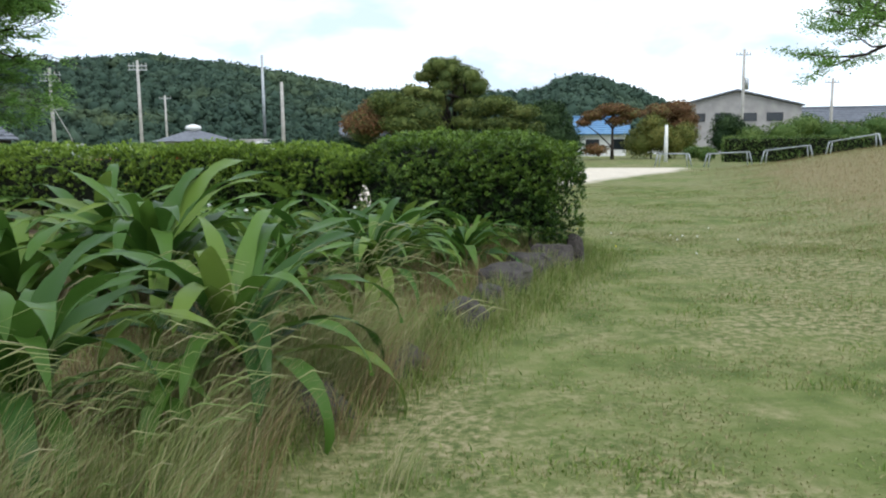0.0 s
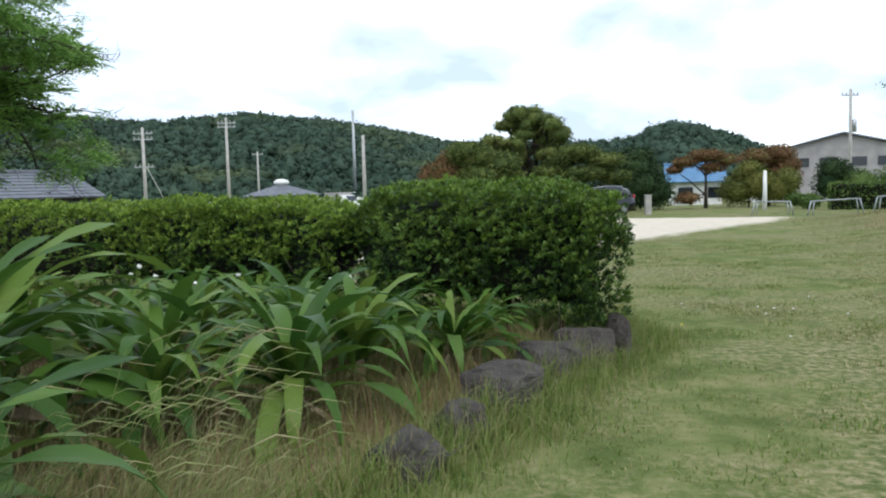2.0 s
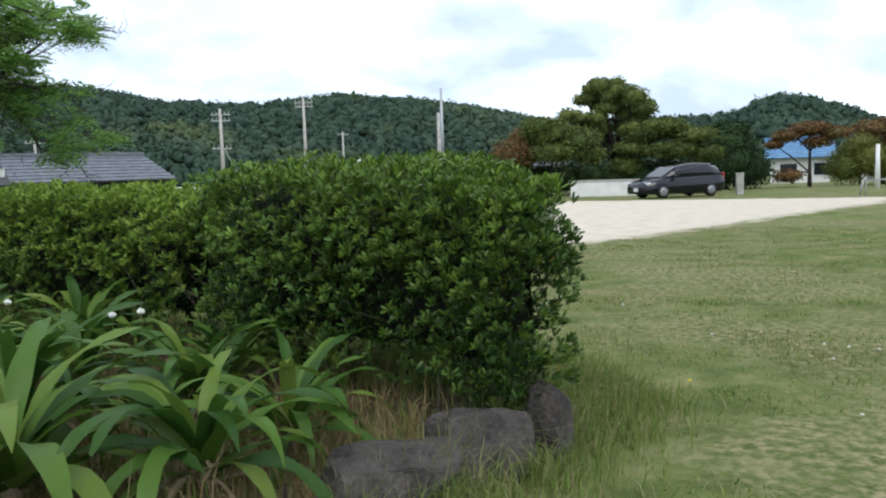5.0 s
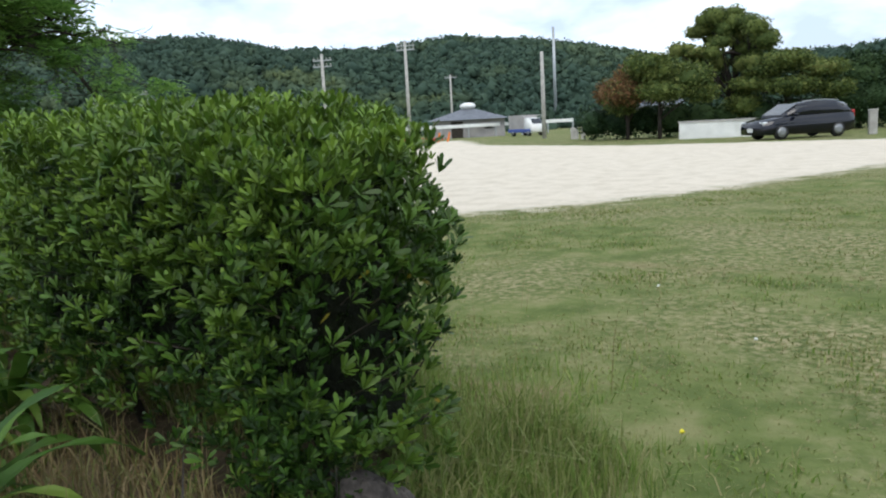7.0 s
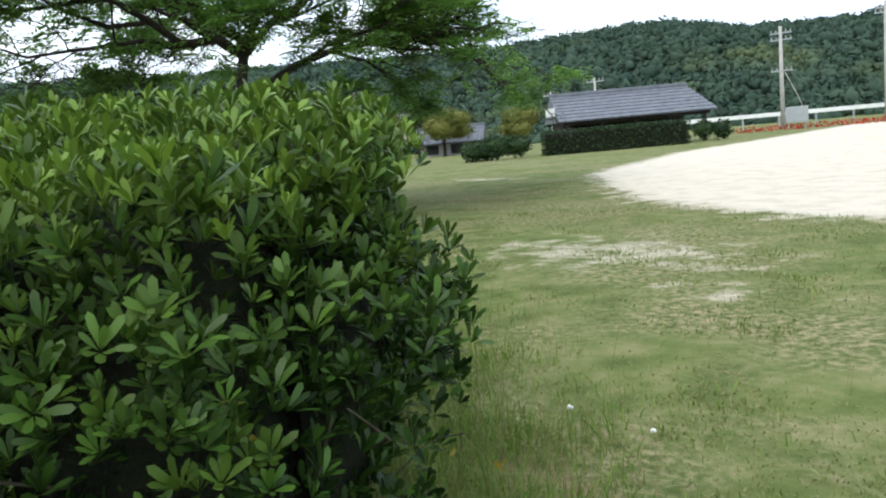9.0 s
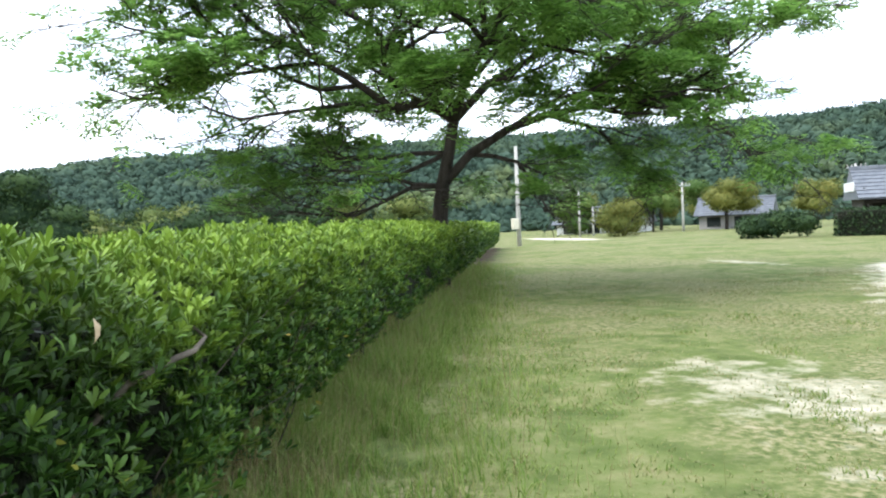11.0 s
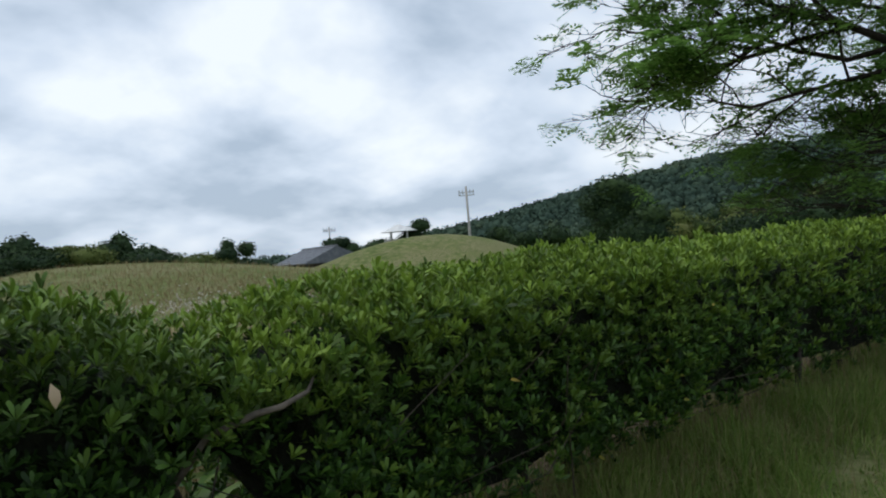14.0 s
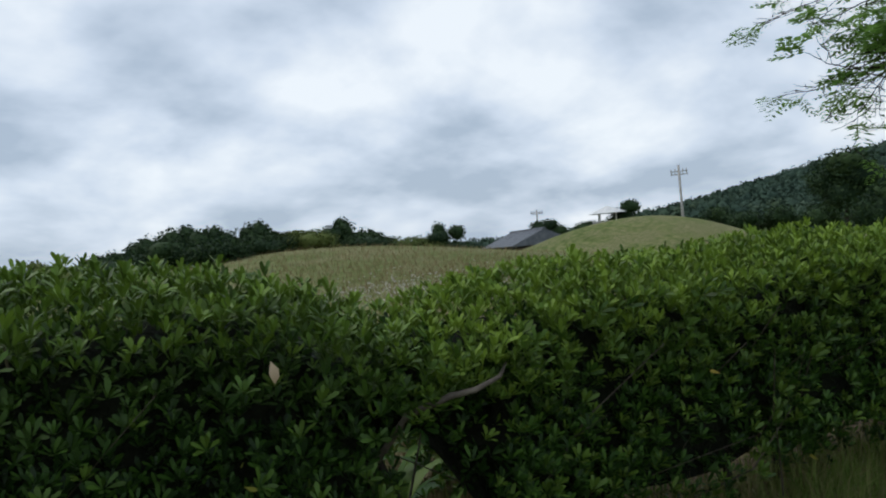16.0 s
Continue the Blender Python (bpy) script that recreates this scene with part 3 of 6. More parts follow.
    layer(14, H_LEN, 60, 0.12, 6, "leaves", 0.16)
    # bare branches that show between the leaves
    pieces = []
    r = np.random.default_rng(3)
    for i in range(80):
        u = r.uniform(0.15, 9) ** 1.0
        side = r.choice([0, 1, 2], p=[0.45, 0.35, 0.2])
        v0 = r.uniform(-0.75, -0.25)
        v1 = 0.0 if side == 0 else float(front_of(u)) + 0.03
        u1 = u + r.uniform(-0.5, 0.5)
        if side == 2:
            u, u1, v1 = 0.4, float(end_of(v0)) - 0.02, v0
        x0, y0 = huv(u, v0)
        x1, y1 = huv(u1, v1)
        z0, z1 = r.uniform(0.05, 0.7), 0
        z1 = min(z0 + r.uniform(0.2, 0.6), 1.25)
        mid = ((x0 + x1) / 2 + r.normal(0, 0.05), (y0 + y1) / 2 + r.normal(0, 0.05), (z0 + z1) / 2 + r.normal(0, 0.05))
        a = r.uniform(0.002, 0.005)
        pieces.append((tuple((p[0] - HE.x, p[1] - HE.y, p[2]) for p in ((x0, y0, z0), mid, (x1, y1, z1))), (a * 1.4, a, a * 0.5), 5, False))
    tagged(tube_part("twig", pieces, M_limb, hedge, "bare grey-brown twigs"), kind="stuff")
    # stems at the foot
    for i in range(26):
        u = 0.35 + i * 0.55
        x, y = huv(u, -0.5 + r.normal(0, 0.1))
        z = gzf(x, y) - 0.03
        x, y = x - HE.x, y - HE.y
        tube_part("stem", [(((x, y, z), (x + r.normal(0, 0.05), y + r.normal(0, 0.05), z + 0.35), (x + r.normal(0, 0.12), y + r.normal(0, 0.12), z + 0.8)), (0.026, 0.02, 0.012), 6)], M_bark, hedge)
    # the crooked limb that shows in the gap
    q = [(huv(2.30, -0.55), 0.42), (huv(2.35, -0.26), 0.80), (huv(2.40, -0.12), 0.95), (huv(2.51, -0.01), 1.01), (huv(2.58, 0.02), 1.02), (huv(2.68, 0.02), 1.05), (huv(2.76, -0.06), 1.08)]
    tube_part("crooked_limb", [([(a[0] - HE.x, a[1] - HE.y, z) for a, z in q], (0.014, 0.013, 0.012, 0.011, 0.010, 0.007, 0.004), 7)], M_limb, hedge, "crooked bare dark limb")
    x, y = huv(1.92, 0.05)
    V = [(0, 0, 0), (0.016, 0.008, -0.03), (-0.014, 0.008, -0.026), (0.011, 0.002, -0.052), (-0.011, 0.004, -0.05), (0.004, -0.01, -0.068)]
    dead = mesh_np("withered_leaf", V, [(0, 2, 1), (2, 3, 1), (2, 4, 3), (4, 5, 3)], M_pale)
    child("withered_leaf", dead, hedge, "pale withered leaf", pose(x - HE.x, y - HE.y, 1.21, 0, 12, math.degrees(math.atan2(HN.y, HN.x)) - 90))
    # single yellow leaves, and fresh whorls at the end of the hedge
    V, F = rosettes(np.zeros((1, 3)), np.array([[0, 0, 1.0]]), np.array([0.055]), 1)
    yl = mesh_np("yellow_leaf", V, F, M_yellow)
    for i in range(42):
        side = r.choice([0, 1, 2])
        u = r.uniform(0.1, 8)
        z = r.uniform(0.25, 1.05)
        if side == 0:
            x, y = huv(u, 0.03)
        elif side == 1:
            x, y = huv(u, float(front_of(u)) - 0.03)
        else:
            w = r.uniform(-1.1, -0.1)
            x, y = huv(float(end_of(w)) - 0.02, w)
        child("yellow_leaf", yl, hedge, "", pose(x - HE.x, y - HE.y, z + gzf(x, y), r.uniform(60, 160), r.uniform(-40, 40), r.uniform(0, 360)))
    forms = []
    for k in range(5):
        V, F = rosettes(np.zeros((1, 3)), np.array([[0, 0, 1.0]]), np.array([0.056]), 8, (0.3, 1.0), 0.30)
        me = mesh_np("leaf_whorl", V, F, M_hedge_dark)
        float_attr(me, "young", np.full(len(V), 0.04 + 0.08 * k))
        forms.append(me)
    for i in range(260):
        side = r.choice([0, 1, 2], p=[0.3, 0.35, 0.35])
        u = r.uniform(1.0 if side == 0 else 0.05, 4.5 if side == 0 else 2.0)
        z = r.uniform(0.3, float(top_of(u)) - 0.03)
        if side == 0:
            (x, y), n = huv(u, 0.0 + r.normal(0, 0.03)), HN
        elif side == 1:
            (x, y), n = huv(u, float(front_of(u)) - 0.05 + r.normal(0, 0.03)), -HN
        else:
            w = r.uniform(-1.1, -0.5)
            (x, y), n = huv(float(end_of(w)) - 0.02 + r.normal(0, 0.03), w), -HD
        d = (n + Vector((r.normal(0, 0.4), r.normal(0, 0.4), 0.9))).normalized()
        m = Matrix.Translation((x - HE.x, y - HE.y, z + gzf(x, y))) @ d.to_track_quat("Z", "Y").to_matrix().to_4x4()
        child("leaf_whorl", forms[i % 5], hedge, "", m)
    # shoots that stand up out of the top
    for u, v, h in ((0.75, -0.55, 0.24), (1.05, -0.6, 0.18), (0.5, -0.4, 0.15), (1.9, -0.5, 0.14), (1.28, -0.12, 0.26), (3.4, -0.4, 0.12)):
        x, y = huv(u, v)
        z = float(top_of(u)) - 0.08
        x, y = x - HE.x, y - HE.y
        shoot = tube_part("shoot", [(((x, y, z), (x + 0.01, y, z + h * 0.5), (x + 0.03, y + 0.01, z + h)), (0.004, 0.003, 0.002), 5)], M_twig, hedge, "upright shoot")
        for q in (0.45, 0.75, 1.0):
            child("leaf_whorl", forms[4], shoot, "", Matrix.Translation((x + 0.02 * q, y, z + h * q)) @ Matrix.Scale(0.8, 4))


build_hedge()


# ---- the big spreading tree over the hedge ----
def grow(r, start, way, length, radius, level, wood, tips, flat=0.12):
    pts, rad = [Vector(start)], [radius]
    d = Vector(way).normalized()
    steps = 5 if level < 2 else 4
    for s in range(steps):
        d = (d + Vector((r.normal(0, 0.30), r.normal(0, 0.30), r.normal(0, 0.22) + (flat if level == 0 else -0.02)))).normalized()
        pts.append(pts[-1] + d * (length / steps))
        rad.append(radius * (1 - 0.62 * (s + 1) / steps))
    wood.append(([tuple(p) for p in pts], rad, 7 if level < 2 else 4, False))
    if level >= 3:
        tips.append((pts[-1], d))
        tips.append((pts[-2], d))
        return
    k = (6, 5, 4)[level]
    for j in range(k):
        f = 0.3 + 0.7 * (j + 0.6) / k
        i = min(steps - 1, int(f * steps))
        p = pts[i].lerp(pts[i + 1], f * steps - i)
        side = d.cross(Vector((0, 0, 1))).normalized() * (1 if j % 2 else -1)
        w = (d * 0.75 + side * r.uniform(0.5, 1.0) + Vector((0, 0, r.uniform(-0.08, 0.34)))).normalized()
        grow(r, p, w, length * r.uniform(0.40, 0.58), max(0.008, rad[i] * 0.55), level + 1, wood, tips, flat)
    tips.append((pts[-1], d))


def fronds(P, D, r, per=8, pairs=5):
    """Feathered leaves round the twig tips P: each a drooping rib with leaflets in pairs."""
    n = len(P) * per
    base = np.repeat(P, per, 0) + r.normal(0, 0.05, (n, 3))
    a = r.uniform(0, 2 * math.pi, n)
    out = np.stack([np.cos(a), np.sin(a), r.normal(0.12, 0.22, n)], 1) + 0.7 * np.repeat(D, per, 0)
    out /= np.linalg.norm(out, axis=1, keepdims=True)
    side = np.cross(out, np.array([0, 0, 1.0])) + r.normal(0, 0.12, (n, 3))
    side /= np.linalg.norm(side, axis=1, keepdims=True)
    L = r.uniform(0.24, 0.46, n)
    V = []
    for k in range(pairs):
        t = (k + 0.7) / pairs
        at = base + out * (L * t)[:, None] + np.array([0, 0, -1.0]) * (L * 0.30 * t * t)[:, None]
        w = (L * 0.36 * math.sin(math.pi * (0.18 + 0.72 * t)))[:, None]
        for q in (-1, 1):
            way = side * q + out * 0.45 + np.array([0, 0, -0.18]) + r.normal(0, 0.12, (n, 3))
            b = out * (L * 0.075)[:, None]
            V.append(np.stack([at, at + way * w * 0.5 + b, at + way * w, at + way * w * 0.5 - b], 1))
    V = np.concatenate(V).reshape(-1, 3)
    i = np.arange(len(V) // 4)[:, None] * 4
    return V, np.concatenate([i + [0, 1, 2], i + [0, 2, 3]], 1).reshape(-1, 3)


def build_big_tree():
    tx, ty = -12.75, 14.0
    tree = thing("spreading_tree", tx, ty, gzf(tx, ty), 0, "broad spreading tree with feathery green leaves and dark limbs", "tree")
    r = np.random.default_rng(21)
    wood, tips = [], []
    trunk = [(0, -0.08, -0.1), (0.02, -0.04, 0.9), (0.05, 0.0, 1.5), (0.08, 0.06, 2.0), (0.1, 0.2, 2.6), (0.1, 0.32, 3.2), (0.08, 0.3, 3.55)]
    tube_part("trunk", [(trunk, (0.25, 0.165, 0.145, 0.13, 0.105, 0.10, 0.07), 12)], M_bark, tree, "dark leaning trunk")
    left = [trunk[5], (0.2, -0.2, 3.5), (0.35, -0.9, 3.42), (0.4, -1.4, 3.8), (0.35, -2.0, 4.2), (0.2, -2.7, 4.6)]
    low_right = [trunk[3], (0.3, 0.55, 2.55), (0.55, 1.2, 2.95), (0.6, 1.95, 3.2), (0.6, 2.8, 3.35), (0.7, 3.9, 3.5)]
    right = [trunk[5], (-0.1, 1.0, 3.85), (-0.2, 1.9, 4.35), (-0.3, 2.7, 4.75)]
    crown_ = [trunk[6], (-0.1, -0.4, 4.0), (-0.2, -0.6, 4.5), (-0.3, -1.1, 5.0)]
    away = [trunk[5], (-0.7, 0.1, 3.7), (-1.5, -0.1, 4.1), (-2.3, 0.1, 4.5)]
    near = [trunk[5], (0.8, 0.4, 3.8), (1.5, 0.6, 4.3), (2.2, 0.4, 4.8)]
    for q in (left, low_right, right, crown_, away, near):
        rad = np.linspace(0.095, 0.045, len(q))
        tube_part("main_limb", [(q, tuple(rad), 9)], M_bark, tree, "heavy dark main limb")
    forks = {"t": trunk, "l": left, "w": low_right, "r": right, "c": crown_, "a": away, "n": near}
    # fork, place along it, direction (degrees from east), rise, length
    limbs = [("l", 5, -98, 4, 2.9), ("l", 5, -120, 12, 2.9), ("l", 4, -78, 14, 3.2), ("l", 5, -92, 28, 2.9), ("l", 3, -112, 0, 3.6), ("l", 2, -84, -4, 3.3), ("l", 4, -140, 16, 3.0),
             ("w", 5, 84, 4, 3.3), ("w", 5, 108, 8, 3.2), ("w", 5, 66, 2, 3.0), ("w", 4, 60, 8, 2.3), ("w", 3, 120, 6, 2.3), ("w", 3, 84, 16, 2.4), ("w", 4, 96, 24, 2.4), ("w", 2, 50, 14, 2.4),
             ("r", 3, 80, 8, 2.8), ("r", 3, 112, 22, 2.8), ("r", 2, 62, 24, 2.8), ("r", 3, 95, 40, 2.6), ("r", 1, 100, 20, 2.6), ("r", 2, 130, 26, 2.6), ("r", 3, 50, 30, 2.6),
             ("c", 3, -100, 32, 3.0), ("c", 3, -60, 40, 2.8), ("c", 2, 140, 40, 2.6), ("c", 3, 40, 50, 2.8), ("c", 3, -150, 34, 2.8), ("c", 1, 70, 40, 2.6), ("c", 2, 20, 30, 2.6),
             ("a", 3, 160, 12, 2.8), ("a", 3, -150, 14, 3.0), ("a", 2, 125, 22, 2.8), ("a", 2, -120, 10, 3.2),
             ("n", 3, -30, 16, 2.4), ("n", 3, 30, 18, 2.4), ("n", 2, -70, 14, 2.8), ("n", 3, 70, 26, 2.4), ("n", 2, 60, 14, 2.4),
             ("t", 3, -100, 6, 2.8), ("t", 3, -126, 4, 3.0), ("t", 4, -90, 2, 3.2), ("t", 4, -112, 10, 3.0),
             ("l", 1, -60, 10, 2.2), ("l", 1, -130, 6, 2.4), ("r", 1, 60, 8, 2.4), ("w", 1, 70, 10, 2.2), ("a", 1, 170, 8, 2.4), ("n", 1, 0, 10, 2.2), ("n", 1, 100, 8, 2.2),
             ("n", 2, -20, -2, 2.6), ("w", 3, 20, 0, 2.4), ("n", 3, 0, 0, 2.4), ("w", 4, 40, -2, 2.4)]
    for f, k, az, el, ln in limbs:
        a, e = radians(az), radians(el)
        grow(r, forks[f][k], (math.cos(a) * math.cos(e), math.sin(a) * math.cos(e), math.sin(e)), ln, 0.048, 0, wood, tips, 0.03)
    V, F = join([tube(*w) for w in wood])
    child("limb", mesh_np("limb", V, F, M_bark, True), tree, "dark crooked limbs", None, "stuff")
    P = np.array([tuple(p) for p, d in tips])
    D = np.array([tuple(d) for p, d in tips])
    clump = np.array([noise.noise(Vector((p[0] * 0.8, p[1] * 0.8, p[2] * 1.9))) + 0.4 * noise.noise(Vector((p[0] * 2, p[1] * 2, p[2] * 3))) for p in P])
    kp = (clump > 0.05) & (r.uniform(0, 1, len(P)) < 0.38) & (P[:, 2] > 1.7)
    V, F = fronds(P[kp], D[kp], r)
    child("crown", mesh_np("crown", V, F, M_tree), tree, "feathery green leaves", None, "stuff")


build_big_tree()


# ---- plants in the bed ----
def crinum_leaf_mesh(k, mat, name):
    """A long strap leaf that arches over, with a fold along its middle."""
    r = np.random.default_rng(100 + k)
    n, arch = 13, (0.75, 1.35, 1.85, 2.25, 2.55, 2.8, 1.6, 2.1)[k % 8]
    pts, a, x, z = [], 0.30 + 0.12 * (k % 3), 0.0, 0.0
    for i in range(n):
        t = i / (n - 1)
        pts.append((x, z, a))
        a = 0.30 + 0.12 * (k % 3) + arch * t ** 1.7
        x, z = x + math.sin(a) / (n - 1), z + math.cos(a) / (n - 1)
    V = []
    for i, (x, z, a) in enumerate(pts):
        t = i / (n - 1)
        w = 0.036 * (0.42 + 0.82 * math.sin(math.pi * min(1, 0.12 + t * 0.86)) ** 0.9) * (1 if t < 0.72 else math.sqrt(max(0.0, 1 - ((t - 0.72) / 0.281) ** 2)))
        wave = 0.012 * math.sin(t * 16 + k)
        tw = 0.25 * math.sin(t * 2.5 + k)
        for s in (-1, -0.55, 0, 0.55, 1):
            lift = 0.30 * w * abs(s) * (1 - 0.5 * t) + wave * abs(s) * s + tw * w * s
            V.append((x - math.cos(a) * lift, s * w, z + math.sin(a) * lift))
    F = [(i * 5 + j, i * 5 + j + 1, i * 5 + j + 6, i * 5 + j + 5) for i in range(n - 1) for j in range(4)]
    return mesh_np(name, V, F, mat, True)


CRINUM = [crinum_leaf_mesh(k, M_crinum, "leaf") for k in range(8)]
CRINUM_DRY = [crinum_leaf_mesh(k, M_crinum_dry, "withered_leaf") for k in (4, 5, 7)]


def crinum(x, y, size, count, seed):
    r = np.random.default_rng(seed)
    plant = thing("crinum_lily", x, y, gzf(x, y) - 0.02, 0, "large lily plant with long arching strap leaves", "plant", "lilies in the bed")
    h = 0.28 * size
    tube_part("stem", [(((0, 0, 0), (0.01, 0, h * 0.6), (0, 0.01, h)), (0.055 * size, 0.05 * size, 0.035 * size), 8)], M_crinum_dry, plant, "thick pale stem in withered sheaths")
    for i in range(count):
        a = i * 137.5 + r.uniform(-20, 20)
        t = i / count
        k = int(np.clip(6.1 - 5.0 * t + r.normal(0, 0.7), 1, 7))
        s = size * r.uniform(0.8, 1.12) * (0.92 if t > 0.8 else 1.0)
        child("leaf", CRINUM[k], plant, "", pose(0, 0, h * (0.55 + 0.5 * t), r.uniform(-8, 8), 40 * (1 - t) - 4, a) @ Matrix.Diagonal((s, s * r.uniform(0.95, 1.35), s, 1)))
    for i in range(9):
        s = size * r.uniform(0.3, 0.65)
        child("withered_leaf", CRINUM_DRY[i % 3], plant, "", pose(0, 0, h * r.uniform(0.3, 0.8), 0, r.uniform(45, 85), r.uniform(0, 360)) @ Matrix.Diagonal((s, s * 0.7, s, 1)))


for i, (x, y, s, c) in enumerate([(-0.45, 4.1, 1.08, 16), (-1.55, 5.6, 1.3, 18), (-1.1, 3.3, 1.0, 15), (-2.4, 6.5, 1.15, 18), (-0.8, 6.2, 0.8, 13), (-0.18, 6.6, 0.95, 15), (-0.75, 8.2, 0.85, 14), (-0.12, 7.55, 0.85, 14),
                                  (0.46, 7.95, 0.72, 13), (0.55, 8.5, 0.6, 11), (-1.7, 8.4, 0.78, 14), (-2.2, 9.2, 0.75, 13), (-1.35, 7.2, 0.85, 14), (-3.0, 8.0, 0.85, 14), (-3.3, 5.4, 1.0, 15), (-4.2, 7.0, 0.9, 14), (-3.9, 9.0, 0.7, 12),
                                  (-5.2, 8.4, 0.8, 12), (-5.0, 5.9, 0.9, 13), (-0.25, 8.9, 0.62, 12), (-1.2, 9.1, 0.7, 12), (-2.6, 3.9, 0.9, 13), (-6.4, 9.6, 0.75, 11), (-2.0, 7.5, 0.8, 12), (-2.9, 9.6, 0.6, 11), (-2.3, 5.2, 1.1, 14), (-3.6, 4.4, 1.0, 13), (-0.3, 9.3, 0.6, 11), (-1.9, 9.9, 0.7, 12)]):
    crinum(x, y, s * 1.06, int(c * 2.3), 40 + i)


# ---- stones along the bed ----
def stone(x, y, sx, sy, sz, rz, seed, label="rough dark grey edging stone"):
    r = np.random.default_rng(700 + seed)
    bm = bmesh.new()
    for k in range(26):
        q = r.uniform(-1, 1, 3)
        q[k % 3] = 1.0 if (k // 3) % 2 else -1.0
        q[:2] *= 1 - 0.16 * max(0.0, q[2])
        bm.verts.new((q[0] * sx / 2, q[1] * sy / 2, q[2] * sz / 2))
    hull = bmesh.ops.convex_hull(bm, input=bm.verts[:])
    bmesh.ops.delete(bm, geom=[g for g in hull["geom_interior"] if isinstance(g, bmesh.types.BMVert)], context="VERTS")
    bmesh.ops.bevel(bm, geom=bm.edges[:], offset=0.014, segments=2, affect="EDGES", profile=0.6)
    bmesh.ops.triangulate(bm, faces=bm.faces[:])
    bmesh.ops.subdivide_edges(bm, edges=[e for e in bm.edges if e.calc_length() > 0.08], cuts=2)
    for v in bm.verts:
        v.co *= 1 + 0.07 * noise.noise(v.co * 9 + Vector((seed * 5.1, 0, 0)))
    ob = part("edging_stone", bm, M_stone, None, "", False)
    ob.matrix_basis = pose(x, y, gzf(x, y) + sz * 0.16, 0, 0, rz)
    tagged(ob, label, "stone", "stones along the bed")


for i, (x, y, a, b, c, rz) in enumerate([(-0.1, 4.2, 0.42, 0.3, 0.26, 30), (0.2, 5.05, 0.5, 0.34, 0.24, 62), (0.56, 6.15, 0.38, 0.32, 0.36, 55), (0.74, 6.75, 0.36, 0.26, 0.36, 60),
                                         (0.88, 7.45, 0.66, 0.46, 0.42, 72), (1.1, 8.3, 0.80, 0.46, 0.40, 74), (1.36, 8.82, 0.46, 0.40, 0.46, 50), (1.2, 8.72, 0.16, 0.13, 0.44, 80), (1.63, 9.10, 0.24, 0.2, 0.60, 75)]):
    stone(x, y, a, b, c, rz, i + 1, "pale-topped dark edging stone" if i in (4, 7) else "rough dark grey edging stone")


# ---- grass ----
M_plume = leafage("silver_plume", [(0.42, 0.38, 0.31), (0.55, 0.51, 0.44)], 0.9, 0.1, 0.3)


def grass(name, label, x, y, h, w, lean, mat, seed, wind=(0, 0)):
    V, F = blades(x, y, h, w, lean, seed, None, wind)
    tagged(new(name, mesh_np(name, V, F, mat)), label, "grass", "", "stuff")


